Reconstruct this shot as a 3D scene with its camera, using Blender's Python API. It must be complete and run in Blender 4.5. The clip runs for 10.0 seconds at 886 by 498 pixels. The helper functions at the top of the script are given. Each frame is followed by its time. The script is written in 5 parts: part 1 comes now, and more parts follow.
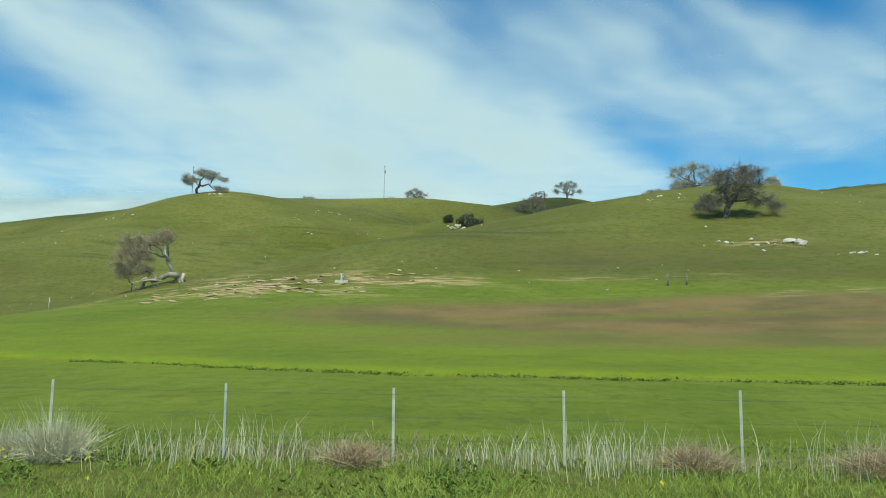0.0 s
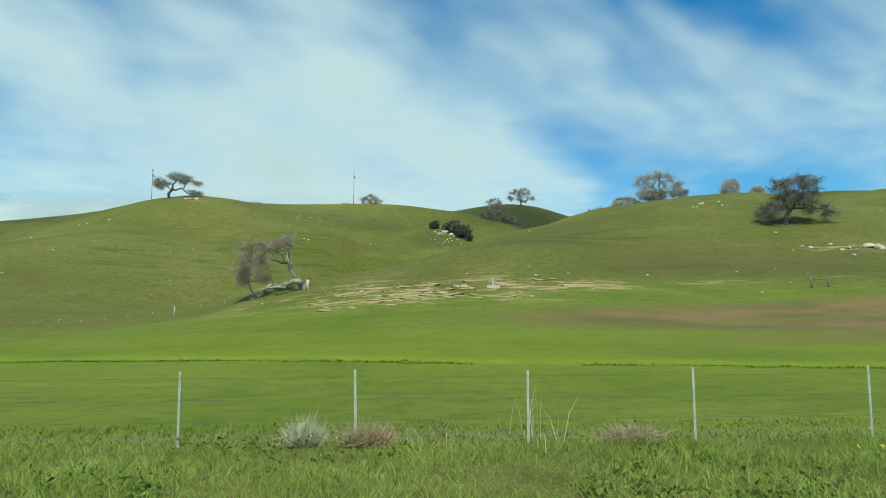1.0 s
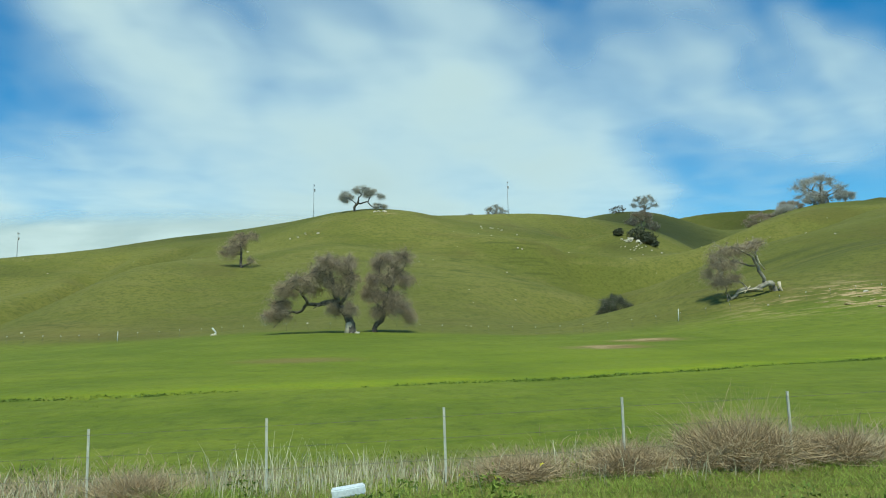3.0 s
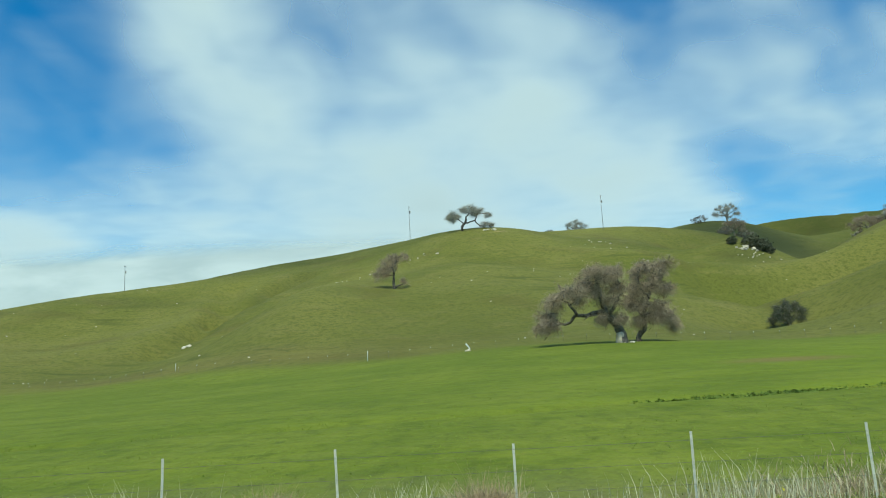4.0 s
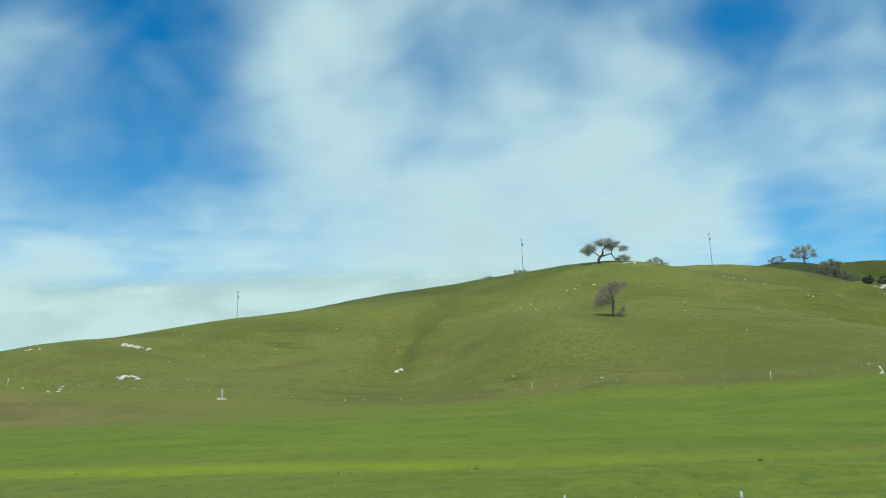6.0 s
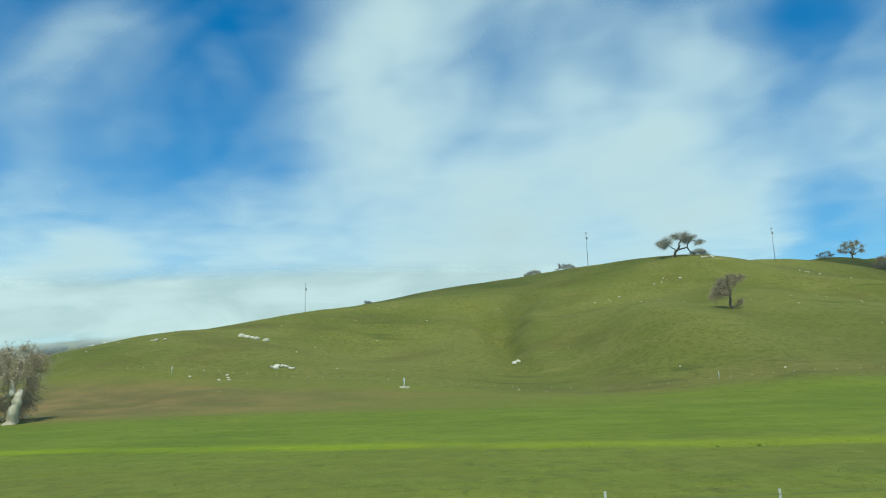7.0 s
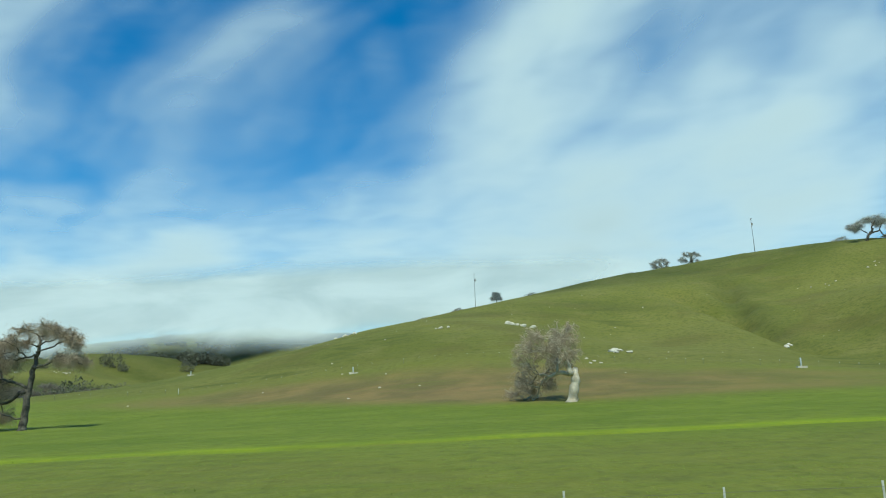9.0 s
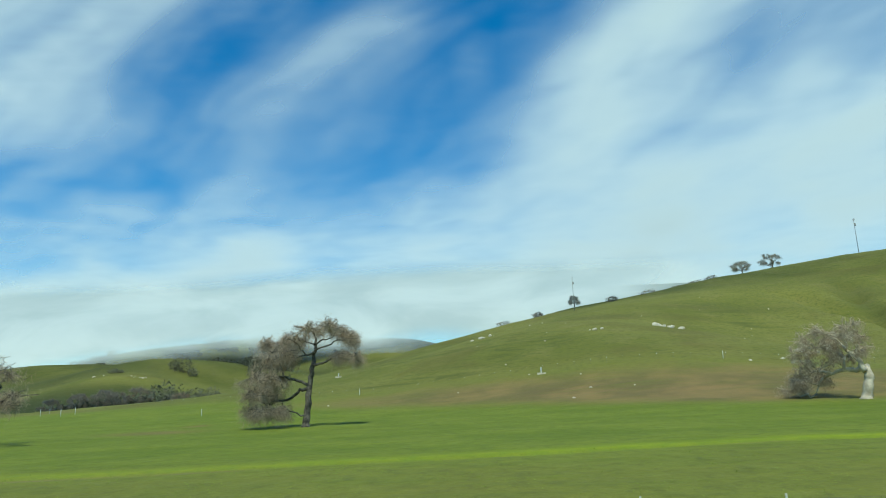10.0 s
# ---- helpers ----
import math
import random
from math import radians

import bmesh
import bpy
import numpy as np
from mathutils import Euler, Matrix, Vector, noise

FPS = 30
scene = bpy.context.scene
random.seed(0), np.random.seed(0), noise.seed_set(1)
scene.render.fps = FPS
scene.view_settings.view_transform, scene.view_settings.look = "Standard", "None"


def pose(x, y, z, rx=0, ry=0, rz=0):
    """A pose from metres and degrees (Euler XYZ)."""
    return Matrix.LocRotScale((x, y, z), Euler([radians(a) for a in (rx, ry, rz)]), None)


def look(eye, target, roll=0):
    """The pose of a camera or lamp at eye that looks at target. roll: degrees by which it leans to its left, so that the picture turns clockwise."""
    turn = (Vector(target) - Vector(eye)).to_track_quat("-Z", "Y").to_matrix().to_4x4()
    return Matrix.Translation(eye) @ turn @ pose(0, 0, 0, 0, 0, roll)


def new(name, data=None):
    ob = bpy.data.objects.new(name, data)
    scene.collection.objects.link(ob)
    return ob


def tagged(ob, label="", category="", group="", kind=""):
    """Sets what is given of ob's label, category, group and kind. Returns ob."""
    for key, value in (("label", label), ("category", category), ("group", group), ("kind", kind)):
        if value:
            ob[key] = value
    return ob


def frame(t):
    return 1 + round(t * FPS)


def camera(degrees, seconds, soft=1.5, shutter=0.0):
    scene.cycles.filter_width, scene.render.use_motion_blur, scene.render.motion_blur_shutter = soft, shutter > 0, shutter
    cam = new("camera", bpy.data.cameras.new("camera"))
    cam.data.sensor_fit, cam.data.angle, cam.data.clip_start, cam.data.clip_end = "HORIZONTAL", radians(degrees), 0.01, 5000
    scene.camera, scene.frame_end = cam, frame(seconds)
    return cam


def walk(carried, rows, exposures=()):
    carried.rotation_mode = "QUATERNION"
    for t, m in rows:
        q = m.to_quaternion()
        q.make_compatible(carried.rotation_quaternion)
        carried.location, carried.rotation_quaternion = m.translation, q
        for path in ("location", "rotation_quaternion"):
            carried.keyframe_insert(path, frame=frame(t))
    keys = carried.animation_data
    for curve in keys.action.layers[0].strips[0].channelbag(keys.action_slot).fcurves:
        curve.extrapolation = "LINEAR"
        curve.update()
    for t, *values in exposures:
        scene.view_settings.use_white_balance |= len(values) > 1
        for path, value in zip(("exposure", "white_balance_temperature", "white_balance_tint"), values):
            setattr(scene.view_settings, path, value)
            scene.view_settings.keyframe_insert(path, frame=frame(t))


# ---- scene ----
cam = camera(62.2, 10.0, soft=1.05)
# the car's way: seconds, eye, target, roll
PATH = [
    (0, (0.00, 0.81, 2.62), (-3.07, 50.35, 8.62), 0.70),
    (0.5, (-14.77, 0.50, 2.46), (-13.28, 50.07, 8.78), -0.18),
    (1, (-29.57, 0.26, 2.31), (-26.22, 49.73, 8.76), -0.37),
    (1.5, (-44.39, 0.11, 2.18), (-40.40, 49.51, 8.77), -0.05),
    (2, (-59.24, 0.01, 2.06), (-55.32, 49.39, 8.83), 0.16),
    (2.5, (-74.10, -0.04, 1.95), (-71.09, 49.38, 8.89), -0.27),
    (3, (-89.00, -0.06, 1.85), (-87.33, 49.39, 9.07), -1.23),
    (3.2, (-94.96, -0.06, 1.82), (-93.84, 49.37, 9.31), -1.97),
    (4.3, (-127.83, -0.01, 1.67), (-128.32, 49.11, 10.95), -3.19),
    (4.5, (-133.82, -0.01, 1.64), (-134.24, 49.04, 11.34), -3.08),
    (5, (-148.81, 0.00, 1.60), (-148.66, 48.87, 12.17), -2.83),
    (5.5, (-163.82, -0.02, 1.57), (-163.04, 48.74, 12.63), -2.40),
    (5.7, (-169.83, -0.03, 1.56), (-168.86, 48.69, 12.75), -2.25),
    (7, (-209.00, -0.34, 1.55), (-207.80, 48.45, 12.39), -1.87),
    (7.5, (-224.10, -0.58, 1.58), (-223.09, 48.28, 12.14), -1.70),
    (8, (-239.24, -0.91, 1.61), (-238.59, 47.99, 12.03), -1.72),
    (8.5, (-254.39, -1.33, 1.66), (-254.42, 47.58, 12.07), -2.06),
    (9, (-269.57, -1.86, 1.72), (-270.46, 47.01, 12.23), -2.39),
    (9.5, (-284.77, -2.52, 1.79), (-286.71, 46.29, 12.49), -2.46),
    (10, (-300.00, -3.30, 1.88), (-302.82, 45.39, 12.85), -2.31),
]
walk(cam, [(t, look(eye, target, roll)) for t, eye, target, roll in PATH], exposures=[(0.0, 0.21, 6600, -16), (10.0, 0.17, 6250, -16)])

# ---- light ----
SUN_FROM = Vector((0.03, -0.55, 1.0)).normalized()
SUN_ELEV = math.asin(SUN_FROM.z)
SUN_AZIM = math.atan2(SUN_FROM.x, SUN_FROM.y)
world = bpy.data.worlds.new("sky")
scene.world = world
world.use_nodes = True
wn = world.node_tree
sky = wn.nodes.new("ShaderNodeTexSky")
sky.sky_type = "NISHITA"
sky.sun_disc = False
sky.sun_elevation, sky.sun_rotation = SUN_ELEV, SUN_AZIM
sky.air_density, sky.dust_density, sky.ozone_density = 1.0, 0.0, 4.0
deep = wn.nodes.new("ShaderNodeHueSaturation")
deep.inputs["Saturation"].default_value = 1.36
deep.inputs["Hue"].default_value = 0.502
wn.links.new(sky.outputs[0], deep.inputs["Color"])
wn.links.new(deep.outputs[0], wn.nodes["Background"].inputs[0])
wn.nodes["Background"].inputs[1].default_value = 0.13
sun_data = bpy.data.lights.new("sun", "SUN")
sun_data.energy, sun_data.angle, sun_data.color = 3.45, radians(0.5), (1.0, 0.95, 0.87)
sun = new("sun", sun_data)
sun.matrix_world = look(SUN_FROM * 400, (0, 0, 0))


# ---- materials ----
def grow(mat):
    mat.use_nodes = True
    return mat.node_tree, mat.node_tree.nodes["Principled BSDF"]


def node(tree, kind, **inputs):
    n = tree.nodes.new("ShaderNode" + kind)
    for key, value in inputs.items():
        slot = n.inputs[int(key[1:])] if key[0] == "i" and key[1:].isdigit() else n.inputs[key]
        if isinstance(value, bpy.types.NodeSocket):
            tree.links.new(value, slot)
        else:
            slot.default_value = value
    return n


def noise_at(tree, vector, scale, detail=4.0, rough=0.55, warp=0.0):
    return node(tree, "TexNoise", Vector=vector, Scale=scale, Detail=detail, Roughness=rough, Distortion=warp).outputs[0]


def ramp(tree, value, low, high, a=0.0, b=1.0):
    n = node(tree, "MapRange", i0=value, i1=low, i2=high, i3=a, i4=b)
    n.interpolation_type = "SMOOTHSTEP"
    return n.outputs[0]


def math2(tree, op, a, b):
    n = tree.nodes.new("ShaderNodeMath")
    n.operation = op
    for k, v in enumerate((a, b)):
        if isinstance(v, bpy.types.NodeSocket):
            tree.links.new(v, n.inputs[k])
        else:
            n.inputs[k].default_value = v
    return n.outputs[0]


def blend(tree, factor, a, b):
    n = tree.nodes.new("ShaderNodeMix")
    n.data_type = "RGBA"
    for k, v in ((0, factor), (6, a), (7, b)):
        if isinstance(v, bpy.types.NodeSocket):
            tree.links.new(v, n.inputs[k])
        else:
            n.inputs[k].default_value = (*v, 1.0) if isinstance(v, tuple) and len(v) == 3 else v
    return n.outputs[2]


def surface(name, a, b, scale=3.0, rough=0.8, metal=0.0, bump=0.2, fine=30.0, depth=0.02, island=0.0):
    """A two-tone material with grain at two scales, in world metres."""
    mat = bpy.data.materials.new(name)
    tree, out = grow(mat)
    place = node(tree, "NewGeometry").outputs["Position"]
    coarse = ramp(tree, noise_at(tree, place, scale), 0.3, 0.7)
    grain = noise_at(tree, place, fine, 3.0)
    mixed = blend(tree, coarse, a, b)
    mixed = blend(tree, ramp(tree, grain, 0.35, 0.75, 0.0, 0.45), mixed, tuple(c * 0.55 for c in a))
    if island:
        random_tone = node(tree, "NewGeometry").outputs["Random Per Island"]
        mixed = blend(tree, math2(tree, "MULTIPLY", random_tone, island), mixed, tuple(min(1, c * 1.7) for c in b))
    tree.links.new(mixed, out.inputs["Base Color"])
    out.inputs["Roughness"].default_value = rough
    out.inputs["Metallic"].default_value = metal
    if bump:
        lift = node(tree, "Bump", Strength=bump, Distance=depth, Height=grain)
        tree.links.new(lift.outputs[0], out.inputs["Normal"])
    return mat


def make_ground():
    mat = bpy.data.materials.new("grassland")
    tree, out = grow(mat)
    place = node(tree, "NewGeometry").outputs["Position"]
    mask = {k: node(tree, "Attribute") for k in ("field", "soil", "lush", "dry", "stone", "scrub_shade")}
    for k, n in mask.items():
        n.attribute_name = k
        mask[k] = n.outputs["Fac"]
    broad = noise_at(tree, place, 0.02, 5.0, 0.6, 0.4)
    patch = noise_at(tree, place, 0.11, 5.0, 0.6)
    tuft = noise_at(tree, place, 0.9, 4.0, 0.65)
    grain = noise_at(tree, place, 6.0, 3.0, 0.7)
    stretched = node(tree, "Mapping", Vector=place, Scale=(0.06, 0.9, 0.3)).outputs[0]
    rows = noise_at(tree, stretched, 1.0, 5.0, 0.65, 0.3)
    hills = blend(tree, ramp(tree, broad, 0.35, 0.65), (0.138, 0.139, 0.026), (0.192, 0.178, 0.041))
    hills = blend(tree, ramp(tree, patch, 0.48, 0.74, 0, 0.55), hills, (0.228, 0.190, 0.060))
    hills = blend(tree, ramp(tree, tuft, 0.46, 0.66, 0, 0.7), hills, (0.085, 0.092, 0.017))
    # short trodden shelves and damp darker patches, here and there
    trod_at = node(tree, "Mapping", Vector=place, Scale=(0.045, 0.13, 0.55)).outputs[0]
    trod = noise_at(tree, trod_at, 1.0, 5.0, 0.6, 0.8)
    where = noise_at(tree, place, 0.013, 3.0, 0.5, 0.3)
    hills = blend(tree, math2(tree, "MULTIPLY", ramp(tree, trod, 0.53, 0.64, 0, 0.75), ramp(tree, where, 0.50, 0.62)), hills, (0.080, 0.088, 0.018))
    hills = blend(tree, ramp(tree, trod, 0.44, 0.30, 0, 0.30), hills, (0.240, 0.205, 0.060))
    damp = noise_at(tree, place, 0.034, 4.0, 0.6, 0.5)
    hills = blend(tree, ramp(tree, damp, 0.52, 0.68, 0, 0.5), hills, (0.118, 0.098, 0.026))
    cropped = noise_at(tree, place, 2.6, 3.0, 0.7)
    hills = blend(tree, ramp(tree, cropped, 0.48, 0.72, 0, 0.7), hills, (0.072, 0.080, 0.016))
    # dark olive: scrub, plus cloud and gully shade painted in by the mask
    hills = blend(tree, mask["scrub_shade"], hills, (0.046, 0.053, 0.019))
    field = blend(tree, ramp(tree, patch, 0.35, 0.65), (0.138, 0.169, 0.017), (0.186, 0.209, 0.025))
    field = blend(tree, ramp(tree, rows, 0.42, 0.68, 0, 0.32), field, (0.100, 0.140, 0.012))
    field = blend(tree, ramp(tree, tuft, 0.48, 0.68, 0, 0.5), field, (0.080, 0.110, 0.012))
    speck = noise_at(tree, node(tree, "Mapping", Vector=place, Scale=(1.2, 0.5, 1.0)).outputs[0], 1.6, 4.0, 0.7)
    field = blend(tree, ramp(tree, speck, 0.52, 0.70, 0, 0.5), field, (0.070, 0.092, 0.014))
    field = blend(tree, ramp(tree, speck, 0.42, 0.30, 0, 0.25), field, (0.250, 0.235, 0.060))
    field = blend(tree, ramp(tree, tuft, 0.44, 0.34, 0, 0.25), field, (0.235, 0.250, 0.040))
    mixed = blend(tree, mask["field"], hills, field)
    lush = blend(tree, ramp(tree, tuft, 0.35, 0.65), (0.20, 0.262, 0.013), (0.27, 0.305, 0.014))
    mixed = blend(tree, math2(tree, "MULTIPLY", mask["lush"], ramp(tree, patch, 0.3, 0.55, 0.35, 1.0)), mixed, lush)
    earth = blend(tree, ramp(tree, patch, 0.35, 0.65), (0.250, 0.155, 0.066), (0.142, 0.100, 0.044))
    cover = math2(tree, "MULTIPLY", mask["soil"], ramp(tree, rows, 0.42, 0.8, 1.0, 0.55))
    mixed = blend(tree, cover, mixed, earth)
    mixed = blend(tree, math2(tree, "MULTIPLY", mask["dry"], ramp(tree, tuft, 0.3, 0.6, 0.3, 1.0)), mixed, (0.25, 0.20, 0.115))
    ledge_at = node(tree, "Mapping", Vector=place, Scale=(0.20, 1.0, 1.5)).outputs[0]
    ledge = noise_at(tree, ledge_at, 1.0, 5.0, 0.62, 0.5)
    pale = blend(tree, ramp(tree, grain, 0.35, 0.7), (0.57, 0.40, 0.22), (0.40, 0.245, 0.12))
    mixed = blend(tree, math2(tree, "MULTIPLY", math2(tree, "MULTIPLY", mask["stone"], ramp(tree, patch, 0.40, 0.55, 0.1, 1.0)), ramp(tree, ledge, 0.49, 0.55)), mixed, pale)
    mixed = blend(tree, ramp(tree, grain, 0.4, 0.8, 0.0, 0.45), mixed, (0.085, 0.090, 0.016))
    tree.links.new(mixed, out.inputs["Base Color"])
    out.inputs["Roughness"].default_value = 0.9
    out.inputs["Specular IOR Level"].default_value = 0.15
    height = math2(tree, "ADD", math2(tree, "MULTIPLY", tuft, 0.25), math2(tree, "MULTIPLY", grain, 0.08))
    height = math2(tree, "ADD", height, math2(tree, "MULTIPLY", patch, 2.0))
    lift = node(tree, "Bump", Strength=0.6, Distance=1.0, Height=height)
    tree.links.new(lift.outputs[0], out.inputs["Normal"])
    return mat


def make_cloud(name, thin_tone, thick_tone):
    mat = bpy.data.materials.new(name)
    mat.use_nodes = True
    tree = mat.node_tree
    tree.nodes.clear()
    place = node(tree, "NewGeometry").outputs["Position"]
    part = node(tree, "SeparateXYZ", Vector=place)
    flat = node(tree, "CombineXYZ", X=part.outputs[0], Y=part.outputs[1]).outputs[0]
    # puffs look as tall as they are wide from the valley below
    ahead = math2(tree, "MAXIMUM", part.outputs[1], 60.0)
    aside = math2(tree, "MULTIPLY", math2(tree, "DIVIDE", math2(tree, "ADD", part.outputs[0], 150.0), ahead), 506.0)
    puffs = node(tree, "CombineXYZ", X=aside, Y=math2(tree, "DIVIDE", 82500.0, ahead)).outputs[0]
    bank = node(tree, "Attribute")
    bank.attribute_name = "bank"
    # billows on the deck itself break up the long folds
    swirl = node(tree, "TexNoise", Vector=flat, Scale=0.010, Detail=2.0, Roughness=0.5).outputs[1]
    swirl = node(tree, "VectorMath", i0=swirl, i1=(0.5, 0.5, 0.5))
    swirl.operation = "SUBTRACT"
    push = node(tree, "VectorMath", i0=swirl.outputs[0])
    push.operation = "SCALE"
    push.inputs["Scale"].default_value = 60.0
    moved = node(tree, "VectorMath", i0=puffs, i1=push.outputs[0])
    big = noise_at(tree, moved.outputs[0], 0.0120, 2.0, 0.45, 0.2)
    wisp = noise_at(tree, flat, 0.012, 3.0, 0.45, 0.4)
    cover = math2(tree, "ADD", math2(tree, "MULTIPLY", big, 0.75), math2(tree, "MULTIPLY", wisp, 0.28))
    cover = math2(tree, "ADD", math2(tree, "SUBTRACT", cover, 0.515), bank.outputs["Fac"])
    rim = ramp(tree, part.outputs[1], 190.0, 245.0)
    # beyond the ridge the deck gives way to the bank on the far range
    gone = math2(tree, "MULTIPLY", ramp(tree, part.outputs[1], 760.0, 870.0), ramp(tree, part.outputs[0], -20.0, -140.0))
    rim = math2(tree, "MULTIPLY", rim, math2(tree, "SUBTRACT", 1.0, gone))
    alpha = math2(tree, "MULTIPLY", rim, ramp(tree, cover, 0.05, 0.98, 0.0, 0.96))
    thick = ramp(tree, cover, 0.6, 1.1)
    tone = blend(tree, thick, thin_tone, thick_tone)
    through_light = node(tree, "BsdfTranslucent", Color=tone)
    clear = node(tree, "BsdfTransparent")
    mix = node(tree, "MixShader", i0=alpha, i1=clear.outputs[0], i2=through_light.outputs[0])
    last = node(tree, "OutputMaterial", Surface=mix.outputs[0])
    return mat


M_GROUND = make_ground()
M_CLOUD = make_cloud("cloud", (0.620, 0.640, 0.590), (0.505, 0.530, 0.495))
M_BARK = surface("oak_bark", (0.045, 0.035, 0.027), (0.215, 0.180, 0.140), 2.6, 0.95, bump=0.6, fine=14.0)
M_PALE_WOOD = surface("bleached_wood", (0.70, 0.58, 0.42), (0.42, 0.33, 0.22), 1.6, 0.85, bump=0.5, fine=11.0)
M_GREY_WOOD = surface("weathered_limb", (0.44, 0.38, 0.29), (0.075, 0.060, 0.047), 1.1, 0.9, bump=0.5, fine=9.0)
M_DARK_WOOD = surface("black_bark", (0.030, 0.025, 0.020), (0.20, 0.165, 0.125), 2.2, 0.95, bump=0.6, fine=12.0)
M_TWIG = surface("lichened_twigs", (0.262, 0.190, 0.126), (0.390, 0.300, 0.210), 0.6, 0.95, bump=0.0, fine=3.0, island=0.5)
M_FAR_LEAF = surface("far_oak_leaf", (0.100, 0.098, 0.060), (0.165, 0.152, 0.098), 0.3, 0.9, bump=0.0, fine=1.5, island=0.4)
M_DARK_TWIG = surface("dark_twigs", (0.135, 0.112, 0.090), (0.245, 0.208, 0.165), 0.6, 0.95, bump=0.0, fine=3.0, island=0.5)
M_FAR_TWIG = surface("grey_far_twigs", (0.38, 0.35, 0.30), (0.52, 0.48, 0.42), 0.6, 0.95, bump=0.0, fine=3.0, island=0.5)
M_SHRUB = surface("dark_shrub_leaf", (0.055, 0.064, 0.034), (0.105, 0.105, 0.062), 0.8, 0.9, bump=0.0, fine=3.0, island=0.4)
M_ROCK = surface("pale_rock", (0.72, 0.64, 0.50), (0.48, 0.405, 0.30), 0.9, 0.9, bump=0.6, fine=7.0)
M_EARTH = surface("tan_earth", (0.58, 0.44, 0.26), (0.42, 0.285, 0.155), 0.9, 0.95, bump=0.6, fine=6.0)
M_STEEL = surface("galvanised_steel", (0.66, 0.62, 0.50), (0.52, 0.49, 0.40), 4.0, 0.6, 0.0, bump=0.1)
M_WHITE = surface("white_paint", (0.80, 0.80, 0.77), (0.70, 0.70, 0.66), 3.0, 0.5, bump=0.05)
M_SIGN = surface("sign_enamel", (0.86, 0.86, 0.83), (0.80, 0.80, 0.77), 2.0, 0.4, bump=0.0, fine=900.0)
M_WOOD = surface("weathered_wood", (0.20, 0.155, 0.11), (0.29, 0.235, 0.175), 2.0, 0.9, bump=0.5, fine=18.0)
M_POLE = surface("silvered_pole", (0.30, 0.28, 0.26), (0.38, 0.36, 0.34), 1.0, 0.9, bump=0.2)
M_WIRE = surface("dull_wire", (0.10, 0.10, 0.095), (0.14, 0.13, 0.12), 4.0, 0.8, 0.2, bump=0.0)
M_INK = surface("black_ink", (0.025, 0.025, 0.028), (0.035, 0.035, 0.04), 5.0, 0.6, bump=0.0)
M_GREY_INK = surface("grey_ink", (0.50, 0.50, 0.50), (0.45, 0.45, 0.45), 5.0, 0.6, bump=0.0)

# ---- the land ----
HILLS = []


def hill(x, y, height, along, across, turn):
    HILLS.append((x, y, height, along, across, math.cos(turn), math.sin(turn)))


hill(-103.9, 273.1, 18.57, 27.1, 37.8, 0.50)  # ridge
hill(-195.2, 316.9, 21.09, 89.4, 62.0, 0.00)  # ridge
hill(-146.2, 462.1, 41.75, 91.0, 85.9, -0.07)  # back ridge
hill(-290.6, 435.6, 22.65, 111.6, 72.4, 1.33)  # back ridge
hill(-366.3, 549.2, 17.84, 147.7, 50.8, -0.24)  # back ridge
hill(-44.2, 303.1, 18.96, 66.5, 39.4, 0.43)  # ridge
hill(-37.6, 437.1, 34.59, 69.0, 81.4, 0.36)  # back ridge
hill(36.9, 201.3, 20.02, 33.8, 58.0, -0.05)  # near hill
hill(142.0, 234.8, 25.98, 86.0, 78.5, -0.09)  # near hill
hill(67.0, 308.3, 21.15, 59.9, 40.0, 0.26)  # ridge
hill(45.8, 444.7, 19.27, 30.5, 36.9, -0.40)  # back ridge
hill(223.5, 396.3, 50.32, 103.5, 86.0, 0.26)  # back ridge
hill(355.4, 634.9, 81.32, 182.3, 165.4, -0.61)  # distant hill
hill(113.0, 653.3, 54.04, 147.1, 107.0, 0.35)  # distant hill
hill(-266.7, 173.2, 10.75, 40.2, 30.3, -0.73)  # lower slope
hill(-114.3, 186.9, -1.66, 34.9, 12.2, -0.02)  # hollow
hill(-56.5, 189.5, -17.70, 59.1, 29.0, 0.92)  # hollow
hill(-17.8, 115.8, 4.44, 22.6, 39.8, -0.39)  # near hill
hill(-136.9, 183.2, 8.48, 25.4, 62.0, 0.28)  # lower slope
hill(21.3, 316.5, -14.67, 28.7, 27.6, 0.81)  # hollow
hill(-241.4, 246.1, 6.44, 52.4, 32.1, 0.17)  # lower slope
hill(174.9, 184.9, 19.23, 45.1, 93.0, -0.37)  # near hill
hill(-37.1, 229.0, 18.90, 38.2, 14.5, 0.05)  # lower slope
hill(-153.9, 176.2, 9.64, 12.3, 32.2, 0.02)  # lower slope
hill(-212.4, 278.0, 7.97, 128.7, 36.0, 0.65)  # ridge
hill(-77.4, 341.6, 8.32, 98.8, 22.9, 0.06)  # ridge
hill(-60.1, 208.7, 11.90, 22.9, 68.1, -0.35)  # lower slope
hill(-26.6, 171.9, 10.41, 30.5, 23.1, 0.31)  # near hill
hill(-52.0, 116.4, 5.31, 12.0, 16.5, 0.69)  # edge of the near spur
hill(-13.2, 112.8, 4.02, 16.6, 12.0, 0.36)  # edge of the near spur
hill(35.9, 379.5, 12.93, 42.7, 32.6, 0.35)  # darker hill behind the saddle
hill(112.8, 459.3, 10.19, 60.1, 36.4, 0.15)  # far shoulder
hill(17.9, 176.8, -4.77, 25.7, 16.0, -0.06)  # dip behind the crest
hill(-51.3, 143.1, -6.45, 22.4, 14.0, 1.30)  # hollow behind the spur
